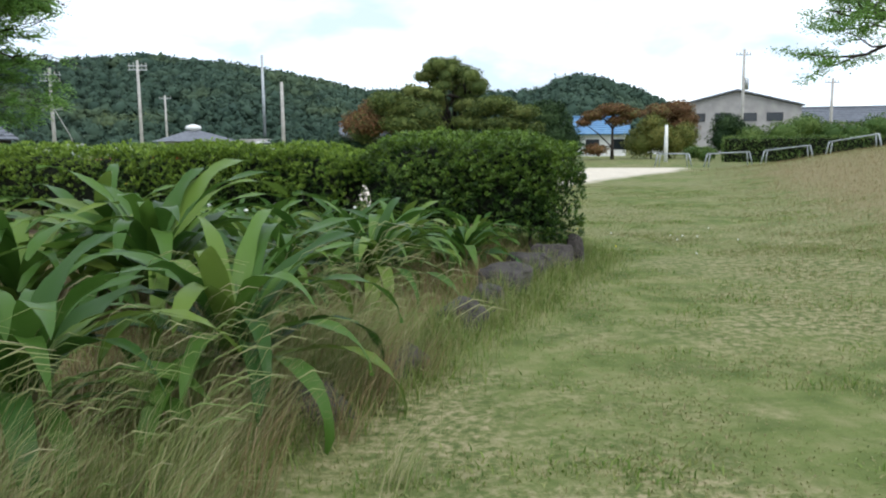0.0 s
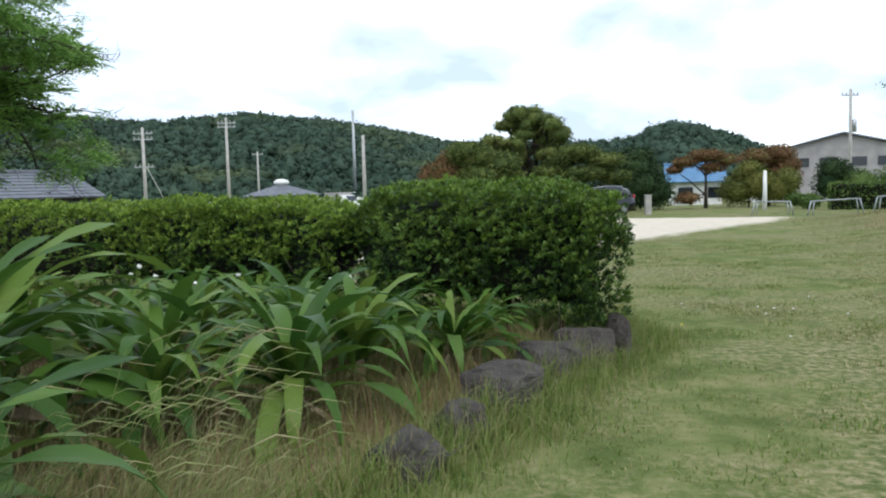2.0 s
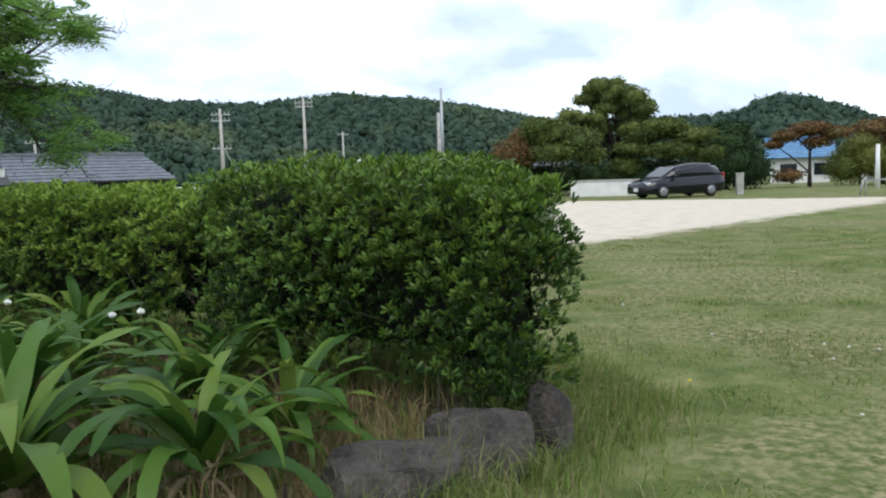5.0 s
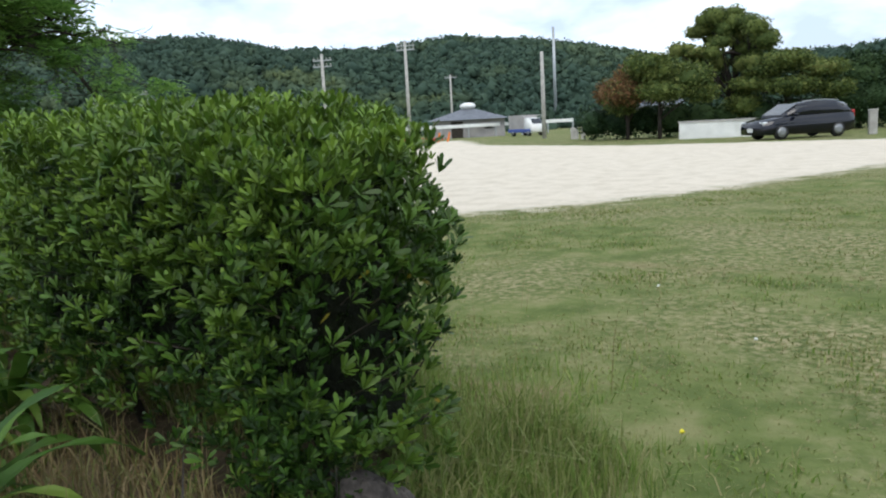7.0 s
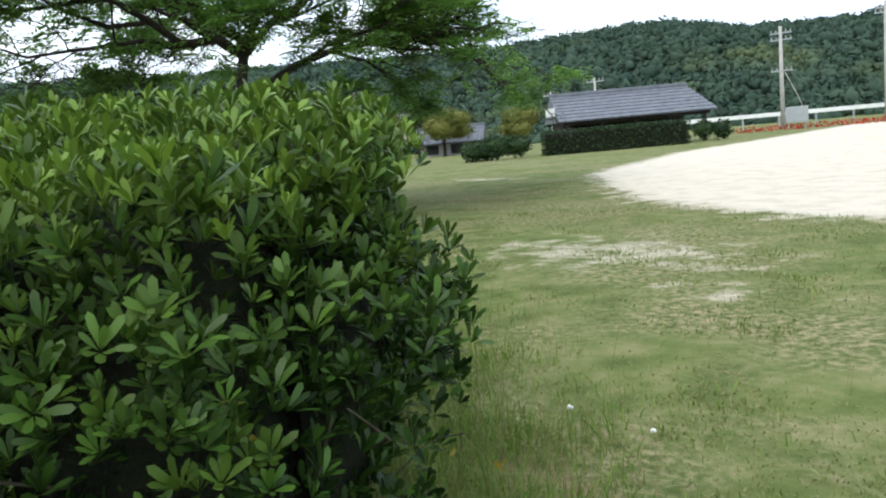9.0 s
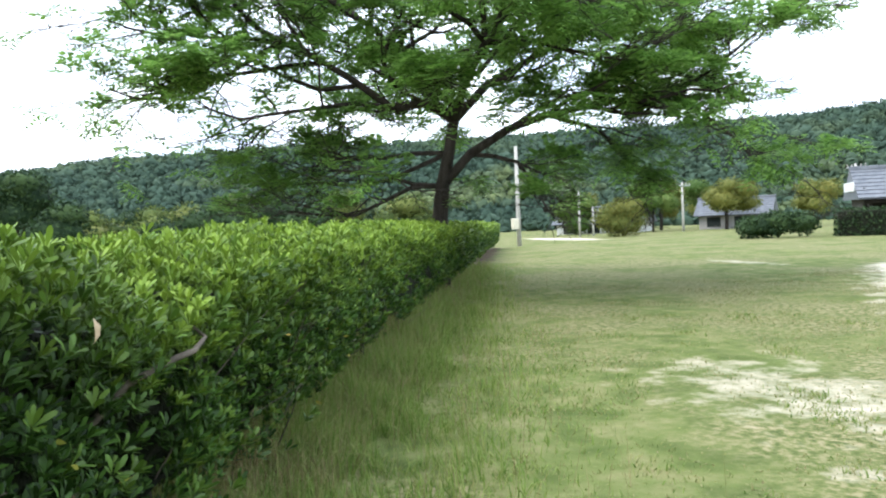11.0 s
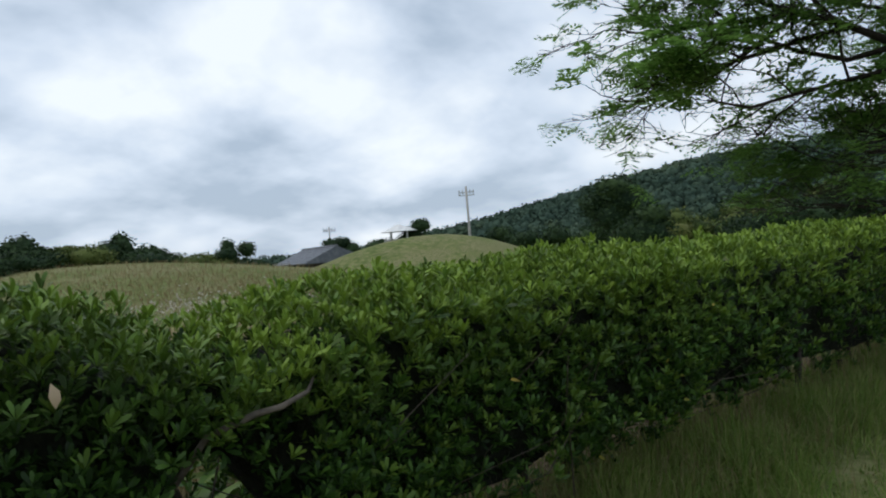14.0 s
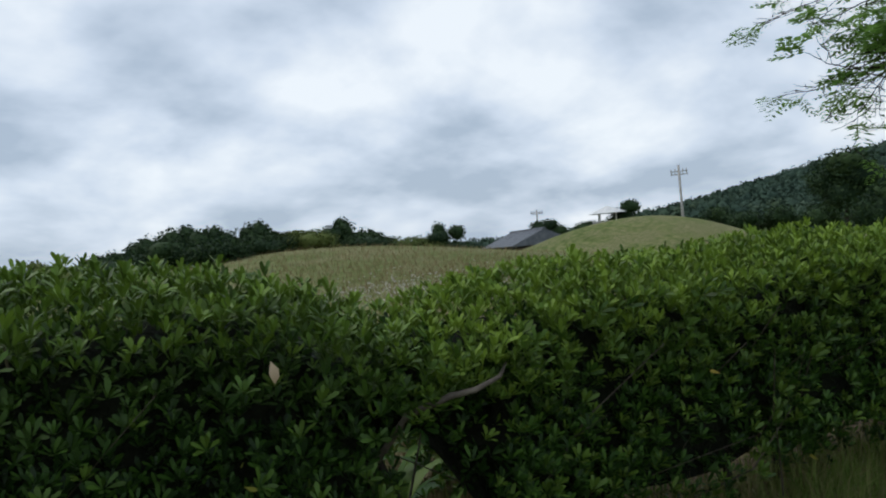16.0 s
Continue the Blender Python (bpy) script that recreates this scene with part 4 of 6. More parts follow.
def build_grass():
    r = np.random.default_rng(11)

    def lawn_h(x, y):
        return r.uniform(0.008, 0.03, len(x))

    # lawn, thinning out with distance from the walk
    def keep_off(x, y):
        u = (x - HE.x) * HD.x + (y - HE.y) * HD.y
        v = (x - HE.x) * HN.x + (y - HE.y) * HN.y
        return ~((u > -0.05) & (v < 0.0) & (v > -1.2)) & (x > edge_x(y) * (y < 10.3) - 99 * (y >= 10.3)) & (in_poly(x, y, LOT) < 0.1)

    x, y = r.uniform(0.0, 7.5, 90000), r.uniform(1.5, 12.5, 90000)
    k = keep_off(x, y)
    grass("lawn_grass", "short mown yellow-green grass blades", x[k], y[k], lawn_h(x[k], y[k]), r.uniform(0.005, 0.011, k.sum()), 1.1, M_lawn, 1)
    x, y = r.uniform(-13, 8, 120000), r.uniform(9.5, 24, 120000)
    k = keep_off(x, y) & (np.exp(-(((x + 4.6) / 1.6) ** 2 + ((y - 15.6) / 0.8) ** 2)) < r.uniform(0.1, 0.9, len(x)))
    grass("lawn_grass", "short mown yellow-green grass blades", x[k], y[k], lawn_h(x[k], y[k]) * 1.2, r.uniform(0.007, 0.015, k.sum()), 1.1, M_lawn, 2)
    # rougher grass on the slope
    n = 60000
    x, y = r.uniform(3.2, 16, n), r.uniform(4, 36, n)
    k = x - 0.16 * (y - 6) > r.uniform(3.3, 6.5, n)
    grass("slope_grass", "dry reddish grass on the slope", x[k], y[k], r.uniform(0.03, 0.12, k.sum()) * (1 + 1.2 * (r.uniform(0, 1, k.sum()) < 0.06)), r.uniform(0.004, 0.009, k.sum()), 0.4, M_dry, 3)
    # long grass at the foot of the stones
    n = 15000
    y = 10.4 - 8.4 * r.uniform(0, 1, n) ** 1.3
    x = edge_x(y) + np.abs(r.normal(0, 0.30, n)) - 0.08
    grass("long_grass", "long green grass at the stone edging", x, y, r.uniform(0.10, 0.42, n) * np.exp(-np.abs(x - edge_x(y)) * 1.9), r.uniform(0.004, 0.008, n), 0.8, M_tall, 4)
    # grass and dead stalks in the bed
    n = 36000
    y = r.uniform(1.2, 11, n)
    x = edge_x(y) + 0.1 - np.abs(r.normal(0, 2.4, n))
    v = (x - HE.x) * HN.x + (y - HE.y) * HN.y
    k = v < -1.0
    grass("bed_grass", "tangled dry grass between the lilies", x[k], y[k], r.uniform(0.05, 0.24, k.sum()) * (1 + 0.9 * (r.uniform(0, 1, k.sum()) < 0.12)), r.uniform(0.003, 0.008, k.sum()), 0.8, M_dry, 5)
    n = 9000
    y = r.uniform(1.2, 10.4, n)
    x = edge_x(y) + 0.1 - np.abs(r.normal(0, 2.2, n))
    k = (x - HE.x) * HN.x + (y - HE.y) * HN.y < -1.0
    grass("bed_grass", "green weeds between the lilies", x[k], y[k], r.uniform(0.05, 0.26, k.sum()), r.uniform(0.005, 0.012, k.sum()), 0.8, M_tall, 15)
    m = 105
    cy = 2.3 + 3.0 * r.uniform(0, 1, m) ** 1.2
    cx = edge_x(cy) + r.normal(-0.1, 0.34, m)
    hh = np.repeat(r.uniform(0.28, 0.68, m), 60) * r.uniform(0.5, 1.1, m * 60)
    x, y = np.repeat(cx, 60) + r.normal(0, 0.06, m * 60), np.repeat(cy, 60) + r.normal(0, 0.06, m * 60)
    k = np.repeat(r.uniform(0, 1, m) < 0.6, 60)
    grass("grass_tuft", "wind-bent pale green grass tufts", x[k], y[k], hh[k], r.uniform(0.003, 0.006, k.sum()), 0.35, M_pale_grass, 6, (0.55, 0.25))
    k = ~k
    grass("grass_tuft", "wind-bent dry straw tufts", x[k], y[k], hh[k], r.uniform(0.002, 0.005, k.sum()), 0.4, M_dry, 17, (0.45, 0.2))
    # seed heads on thin stalks that nod over the tufts
    n = 320
    i = r.integers(0, m, n)
    x, y, h = cx[i] + r.normal(0, 0.12, n), cy[i] + r.normal(0, 0.12, n), r.uniform(0.45, 0.85, n)
    stalks = []
    for a, b, c in zip(x, y, h):
        z = gzf(a, b)
        w = r.uniform(0.25, 0.6)
        stalks.append(tube([(a, b, z - 0.02), (a + 0.12 * w * c, b + 0.05 * w * c, z + c * 0.55), (a + 0.5 * w * c, b + 0.2 * w * c, z + c * 0.88), (a + 0.72 * w * c, b + 0.3 * w * c, z + c * 0.93), (a + 0.95 * w * c, b + 0.4 * w * c, z + c * 0.9)], (0.0013, 0.0012, 0.0014, 0.0030, 0.0008), 3, False))
    V, F = join(stalks)
    tagged(new("seed_stalk", mesh_np("seed_stalk", V, F, M_pale_grass)), "nodding pale seed heads on thin grass stalks", "grass", "", "stuff")
    # long grass at the foot of the hedge on the lot side and round its end
    n = 52000
    u = r.uniform(0.3, 26, n) * r.uniform(0.2, 1, n)
    v = np.abs(r.normal(0, 1, n)) * r.uniform(0.25, 1.0, n) - 0.34
    x, y = HE.x + HD.x * u + HN.x * v, HE.y + HD.y * u + HN.y * v
    tuft = np.array([noise.noise(Vector((a * 1.6, b * 1.6, 0))) + 0.6 * noise.noise(Vector((a * 5, b * 5, 4))) for a, b in zip(x, y)])
    k = (tuft > r.uniform(-0.75, 0.15, n)) | (v < 0.1)
    x, y, v, tuft, n = x[k], y[k], v[k], tuft[k], int(k.sum())
    hh = r.uniform(0.08, 0.34, n) * np.exp(-np.clip(v, 0, 2) * 0.9) * np.clip(0.85 + 0.9 * tuft, 0.35, 1.6)
    grass("long_grass", "long green grass along the hedge foot", x, y, hh, r.uniform(0.004, 0.009, n), 0.85, M_lush, 7)
    k = 26000
    u, v = r.uniform(1.5, 26, k) * r.uniform(0.25, 1, k), r.uniform(-0.75, 0.12, k)
    gx, gy = HE.x + HD.x * u + HN.x * v, HE.y + HD.y * u + HN.y * v
    grass("foot_grass", "shaded grass and dead stalks under the hedge", gx[:17000], gy[:17000], r.uniform(0.06, 0.28, 17000), r.uniform(0.005, 0.01, 17000), 0.7, M_tall, 28)
    grass("foot_grass", "shaded grass and dead stalks under the hedge", gx[17000:], gy[17000:], r.uniform(0.05, 0.3, k - 17000), r.uniform(0.003, 0.007, k - 17000), 0.7, M_dry, 29)
    k = r.uniform(0, 1, n) < 0.05
    grass("grass_stalk", "thin straw-coloured stalks along the hedge foot", x[k], y[k], r.uniform(0.2, 0.5, k.sum()), r.uniform(0.002, 0.004, k.sum()), 0.35, M_dry, 27)
    n = 5000
    u, v = 0.1 - np.abs(r.normal(0, 0.3, n)), r.uniform(-1.3, 0.3, n)
    x, y = HE.x + HD.x * u + HN.x * v, HE.y + HD.y * u + HN.y * v
    grass("long_grass", "long green grass at the hedge end", x, y, r.uniform(0.05, 0.2, n), r.uniform(0.004, 0.008, n), 0.6, M_tall, 8)
    # greener tufts scattered through the lawn
    tx, ty = r.uniform(-8, 7, 420), r.uniform(2, 22, 420)
    kk = keep_off(tx, ty) & (tx > edge_x(ty) * (ty < 10.3) - 99 * (ty >= 10.3))
    tx, ty = tx[kk], ty[kk]
    x = np.repeat(tx, 70) + r.normal(0, 0.16, len(tx) * 70)
    y = np.repeat(ty, 70) + r.normal(0, 0.09, len(tx) * 70)
    grass("weed_tuft", "darker green weed tufts in the lawn", x, y, r.uniform(0.02, 0.065, len(x)), r.uniform(0.006, 0.014, len(x)), 0.9, M_tall, 16)
    # pale plumed grass over the field beyond the hedge
    n = 16000
    x, y = r.normal(-20, 6, n), r.normal(-9, 8, n)
    k = ((x - HE.x) * HN.x + (y - HE.y) * HN.y < -8) & (x < -9)
    grass("plumed_grass", "pale plumed grass on the rising field", x[k], y[k], r.uniform(0.1, 0.3, k.sum()), r.uniform(0.012, 0.03, k.sum()), 0.5, M_dry, 9)
    x, y = r.normal(-15, 3, 1100), r.normal(-4, 3, 1100)
    V, F = cards(np.stack([x, y, gz(x, y) + r.uniform(0.15, 0.38, 1100)], 1), np.full(1100, 0.11), r)
    tagged(new("grass_plume", mesh_np("grass_plume", V, F, M_plume)), "silvery seed plumes over the field grass", "grass", "", "stuff")


build_grass()


# ---- small things on the lawn ----
M_petal = leafage("white_seed_head", [(0.7, 0.7, 0.66), (0.8, 0.8, 0.76)], 0.9, 0.1, 0.2, obj=True)
M_yflower = leafage("yellow_petal", [(0.75, 0.62, 0.04), (0.8, 0.7, 0.06)], 0.7, 0.2, 0.2, obj=True)


def small_flower(x, y, h, mat, label, size=0.02):
    f = thing("wild_flower", x, y, gzf(x, y), 0, label, "flower")
    tube_part("stalk", [(((0, 0, -0.02), (0.005, 0, h * 0.5), (0.01, 0.005, h)), (0.0018, 0.0016, 0.0014), 4)], M_lawn, f)
    bm = bmesh.new()
    bmesh.ops.create_icosphere(bm, subdivisions=2, radius=size, matrix=Matrix.Translation((0.01, 0.005, h + size * 0.6)) @ Matrix.Diagonal((1, 1, 0.75, 1)))
    for v in bm.verts:
        v.co += Vector((rng.normal(0, size * 0.12), rng.normal(0, size * 0.12), rng.normal(0, size * 0.12)))
    part("head", bm, mat, f)


small_flower(2.23, 10.5, 0.05, M_yflower, "small yellow dandelion in the lawn", 0.011)
small_flower(0.32, 11.2, 0.16, M_petal, "white dandelion seed head beside the hedge", 0.014)
small_flower(0.6, 11.4, 0.08, M_petal, "white dandelion seed head in the lawn", 0.012)
for k in range(9):
    small_flower(rng.uniform(1.5, 4.0), rng.uniform(9.8, 13.5), 0.03, M_petal, "tiny white clover flower in the lawn", 0.011)
for k in range(10):
    yy = rng.uniform(7.5, 9.2)
    small_flower(float(edge_x(yy)) - rng.uniform(1.5, 5.0), yy, rng.uniform(0.45, 0.7), M_petal, "white wild flower among the lilies", 0.022)


# ---- wooded hills ----
HILL_AZ = [-75, -30, -15, -12, -8.3, -6, -4.2, -2.8, -1.6, 1, 6, 11, 16, 21, 26, 32, 38, 43, 48, 54, 60, 68, 78, 88, 96, 102, 108, 113, 118, 124, 135, 160]
HILL_Z = [4, 5, 7, 10.5, 19.5, 23.5, 25, 23.5, 20, 19, 20, 20.3, 25.8, 29.8, 31.8, 28.8, 30.3, 35.3, 34.3, 32.3, 32.3, 32.3, 31.3, 31.3, 29.3, 27.3, 22.3, 17.3, 12.3, 8, 6, 5]


def blob(sub, seed):
    bm = bmesh.new()
    bmesh.ops.create_icosphere(bm, subdivisions=sub, radius=1.0)
    for v in bm.verts:
        c = v.co.copy()
        v.co = c * (1 + 0.34 * noise.noise(c * 1.6 + Vector((seed * 9, 0, 0))) + 0.22 * noise.noise(c * 4.2 + Vector((0, seed * 7, 0))) + 0.12 * noise.noise(c * 9 + Vector((0, 0, seed))))
    V = np.array([tuple(v.co) for v in bm.verts])
    F = np.array([[v.index for v in f.verts] for f in bm.faces])
    bm.free()
    return V, F


BLOBS = [blob(2, k) for k in range(6)]
SMALL = [blob(1, k) for k in range(8)]


def hill_height(az, r):
    """az in degrees left of the y axis; r metres from the walk."""
    top = np.interp(az, HILL_AZ, HILL_Z)
    return -0.9 + (top + 0.9 - 4.0) * smooth(112, 292, r) - 6 * smooth(310, 420, r)


def build_hills():
    az = np.linspace(-80, 165, 246)
    rr = np.concatenate([np.linspace(105, 300, 40), np.linspace(310, 460, 10)])
    A, R = np.meshgrid(az, rr)
    X, Y = 2 - R * np.sin(np.radians(A)), 10 + R * np.cos(np.radians(A))
    Z = hill_height(A, R) - 1.0
    nx = len(az)
    i = (np.arange(len(rr) - 1)[:, None] * nx + np.arange(nx - 1)[None, :]).ravel()
    F = np.stack([i, i + 1, i + nx + 1, i + nx], 1)
    hill = tagged(new("wooded_hill", mesh_np("wooded_hill", np.stack([X, Y, Z], -1).reshape(-1, 3), F, M_forest, True)), "low hills covered in dark green woods", "hill", "", "structure")
    r = np.random.default_rng(5)
    V, F, n, sprays, light = [], [], 0, [], []
    for k in range(21000):
        a = r.uniform(-72, 150)
        d = 118 + 190 * r.uniform(0, 1) ** 0.75
        top = float(np.interp(a, HILL_AZ, HILL_Z))
        if top < 9 and r.uniform() < 0.6:
            continue
        x, y = 2 - d * math.sin(radians(a)), 10 + d * math.cos(radians(a))
        s = r.uniform(0.6, 1.9) * (0.6 + d / 420)
        b = SMALL[k % 8]
        w = r.uniform(0, 6.28)
        c, q = math.cos(w), math.sin(w)
        P = b[0] * np.array([s, s, s * r.uniform(0.65, 1.0)]) + r.normal(0, 0.2 * s, b[0].shape)
        P = np.stack([P[:, 0] * c - P[:, 1] * q + x, P[:, 0] * q + P[:, 1] * c + y, P[:, 2] + float(hill_height(a, d)) + s * 0.1], 1)
        q = r.normal(size=(11, 3))
        q[:, 2] = np.abs(q[:, 2])
        sprays.append(q / np.linalg.norm(q, axis=1, keepdims=True) * s * r.uniform(0.8, 1.35, (11, 1)) + P.mean(0))
        # stands of bamboo and broadleaf trees, lighter than the cedars round them
        stand = noise.noise(Vector((x * 0.022, y * 0.022, 3.0))) + 0.5 * noise.noise(Vector((x * 0.06, y * 0.06, 8.0)))
        light.append(float(smooth(0.12, 0.55, stand)) * r.uniform(0.3, 1.0) * (1.0 if d < 215 else 0.45))
        V.append(P)
        F.append(b[1] + n)
        n += len(P)
    light = np.array(light)
    me = mesh_np("woodland", np.concatenate(V), np.concatenate(F), M_forest)
    float_attr(me, "young", np.repeat(light, [len(p) for p in V]))
    child("woodland", me, hill, "dense tree crowns", None, "stuff")
    C = np.concatenate(sprays)
    V, F = cards(C, np.full(len(C), 1.25), r)
    me = mesh_np("foliage", V, F, M_forest)
    float_attr(me, "young", np.repeat(light, 11 * 4))
    child("foliage", me, hill, "loose leafy sprays on the crowns", None, "stuff")


build_hills()

M_olive = leafage("olive_foliage", [(0.035, 0.058, 0.016), (0.065, 0.098, 0.024), (0.115, 0.15, 0.036), (0.16, 0.175, 0.05)], 0.7, 0.2, 0.15)
M_brown = leafage("rust_foliage", [(0.075, 0.045, 0.022), (0.155, 0.078, 0.038), (0.21, 0.12, 0.05), (0.12, 0.115, 0.04)], 0.7, 0.2, 0.15)
M_deep = leafage("deep_green_foliage", [(0.010, 0.026, 0.011), (0.018, 0.042, 0.015), (0.03, 0.06, 0.02), (0.045, 0.08, 0.024)], 0.7, 0.2, 0.1)
M_fresh = leafage("fresh_green_foliage", [(0.04, 0.085, 0.018), (0.065, 0.12, 0.025), (0.10, 0.16, 0.035), (0.14, 0.19, 0.05)], 0.6, 0.2, 0.2)
M_gold = leafage("yellowing_foliage", [(0.075, 0.095, 0.022), (0.125, 0.145, 0.032), (0.19, 0.185, 0.045), (0.09, 0.13, 0.03)], 0.6, 0.2, 0.2)


def leafy_tree(name, x, y, clumps, mat, label, category="tree", trunk=0.12, leaf=0.2, per=520, seed=0, bent=0.0, stems=1):
    """A tree: tapered trunk, a limb to each clump, and a crown of small leaves in clumps. clumps: x, y, z, rx, rz from the foot."""
    r = np.random.default_rng(300 + seed)
    z0 = gzf(x, y)
    tree = thing(name, x, y, z0, 0, label, category)
    top = max(c[2] for c in clumps) * 0.62
    for s in range(stems):
        ox = 0 if stems == 1 else r.normal(0, 0.25)
        base = [(ox, 0, -0.1), (ox + bent * 0.3, 0.05, top * 0.4), (ox + bent, 0.0, top)]
        tube_part("trunk", [(base, (trunk, trunk * 0.8, trunk * 0.5), 8)], M_bark, tree, "bare grey-brown trunk")
    C, mats = [], None
    for i, (cx, cy, cz, rx, rz_) in enumerate(clumps):
        s = base[1] if i % 2 else base[2]
        tube_part("limb", [((s, ((s[0] + cx) / 2 + r.normal(0, 0.1), (s[1] + cy) / 2, (s[2] + cz) / 2 + 0.15), (cx, cy, cz)), (trunk * 0.45, trunk * 0.32, trunk * 0.12), 6)], M_bark, tree)
        k = int(1.5 * per * max(0.4, rx * rx * 0.9 + rx * rz_))
        d = r.normal(size=(k, 3))
        d /= np.linalg.norm(d, axis=1, keepdims=True)
        rad = r.uniform(0.55, 1.06, (k, 1)) * (1 + 0.22 * np.array([noise.noise(Vector(q) * 2.6 + Vector((i * 3.0, seed, 0))) for q in d])[:, None])
        C.append(np.array([cx, cy, cz]) + d * rad * np.array([rx, rx, rz_]))
    C = np.concatenate(C)
    pieces = [cards(C, np.full(len(C), leaf), r, 0.3)]
    for i, (cx, cy, cz, rx, rz_) in enumerate(clumps):
        b = BLOBS[(i + seed) % 6]
        pieces.append((b[0] * np.array([rx, rx, rz_]) * 0.74 + np.array([cx, cy, cz]), b[1]))
    V, F = join(pieces)
    child("crown", mesh_np("crown", V, F, mat), tree, "", None, "stuff")
    return tree


def clumps_round(r, n, R, z, H, s):
    out = []
    for k in range(n):
        a, q = r.uniform(0, 6.28), math.sqrt(r.uniform(0, 1))
        out.append((math.cos(a) * q * R, math.sin(a) * q * R, z + r.uniform(-1, 1) * H * (1 - 0.5 * q), s * r.uniform(0.8, 1.2), s * r.uniform(0.55, 0.8)))
    return out


r_ = np.random.default_rng(77)
# the clump of garden trees beyond the car
leafy_tree("garden_tree", -8.3, 51.8, clumps_round(r_, 8, 1.5, 2.9, 0.8, 1.1), M_brown, "rust-brown rounded garden tree", seed=1)
leafy_tree("garden_tree", -6.4, 51.0, [(-1.7, 0, 2.6, 1.2, 0.75), (0, 0, 3.5, 1.5, 0.85), (1.6, 0, 3.1, 1.3, 0.8), (0.4, -0.6, 2.5, 1.4, 0.6), (-0.6, -0.5, 3.9, 1.2, 0.65), (2.1, 0.2, 2.3, 1.0, 0.6), (-2.1, 0.3, 2.0, 1.0, 0.7)], M_olive, "rounded olive-green garden tree with bare trunk", seed=2)
pine = []
for k in range(46):
    h_ = 2.7 + 3.9 * (k / 45) ** 0.8
    w_ = 2.7 * (1 - ((h_ - 2.7) / 4.5) ** 3)
    pine.append((-0.5 + r_.uniform(-1, 1) * w_, r_.uniform(-1, 1) * w_ * 0.7, h_, r_.uniform(0.5, 0.85), r_.uniform(0.35, 0.6)))
leafy_tree("pine_tree", -3.3, 54.8, pine, M_olive, "tall ragged pine with bare crooked limbs", trunk=0.2, leaf=0.17, per=420, seed=3, bent=0.9)
leafy_tree("garden_tree", -0.4, 53.0, [(-1.7, 0, 2.6, 1.2, 0.5), (0, 0, 3.7, 1.5, 0.55), (1.7, 0, 3.2, 1.3, 0.5), (0.4, -0.3, 2.4, 1.6, 0.5), (-0.8, 0, 3.3, 1.2, 0.45), (2.3, 0, 2.2, 1.0, 0.5), (-2.0, 0, 1.6, 1.0, 0.7)], M_olive, "layered cloud-pruned garden tree", seed=4)
leafy_tree("dome_tree", 3.0, 57.0, [(0, 0, 1.6, 2.2, 1.7), (0, 0, 2.8, 1.8, 1.3), (0.3, 0, 3.4, 1.2, 0.8), (-1.4, 0, 1.2, 1.4, 1.2), (1.5, 0, 1.2, 1.3, 1.2)], M_deep, "dense dark green dome-shaped tree", per=420, seed=5)
leafy_tree("shrub", 1.5, 50.5, clumps_round(r_, 5, 0.7, 0.7, 0.3, 0.7), M_deep, "low clipped dark green shrub", "shrub", 0.05, seed=6)
leafy_tree("shrub_row", -6.4, 53.6, [(k * 1.5 - 4.2, 0, 1.0, 1.2, 1.1) for k in range(8)], M_deep, "dark shrubs under the garden trees", "shrub", 0.06, per=300, seed=7)
# the reddish trees and bushes beyond the low rails
leafy_tree("red_maple", 7.8, 58.7, [(-1.3, 0, 3.1, 0.9, 0.4), (0, 0, 3.5, 1.2, 0.45), (1.3, 0, 3.2, 0.9, 0.4), (-1.2, 0, 0.7, 0.9, 0.4), (0.4, 0, 2.7, 0.9, 0.35), (-2.0, 0, 2.6, 0.6, 0.3)], M_brown, "small red-leaved maple with flat crown", trunk=0.14, seed=8)
leafy_tree("red_maple", 12.4, 62.5, [(-0.6, 0, 3.4, 1.3, 0.7), (0.6, 0, 3.6, 1.2, 0.7), (0.8, 0, 2.2, 1.3, 0.9), (1.2, 0, 2.9, 1.0, 0.7)], M_brown, "rust-orange bushy maple beside a shed", seed=9)
leafy_tree("bush", 10.8, 60.5, [(-0.8, 0, 1.2, 1.3, 1.1), (0.4, 0, 1.6, 1.4, 1.2), (1.6, 0, 1.2, 1.3, 1.1), (0, 0, 2.4, 1.0, 0.8), (2.4, 0, 1.6, 1.0, 1.0)], M_gold, "yellow-green bush beside the maple", "bush", 0.06, seed=10)
leafy_tree("bush", 12.6, 52.0, clumps_round(r_, 4, 0.8, 0.5, 0.2, 0.6), M_fresh, "pale grey-green low bush", "bush", 0.04, seed=11)
leafy_tree("bush", 16.5, 62.0, [(0, 0, 1.4, 1.3, 1.2), (0, 0, 2.4, 1.1, 0.9), (0.8, 0, 1.8, 1.0, 0.9)], M_deep, "dark green rounded bush by the shed", "bush", 0.06, seed=12)
leafy_tree("bush_row", 21, 60.0, [(k * 1.7 - 3, r_.normal(0, 0.4), 1.7 + r_.uniform(-0.3, 0.6), 1.3, 0.9) for k in range(13)], M_fresh, "row of shaggy green bushes", "bush", 0.06, per=300, seed=13)


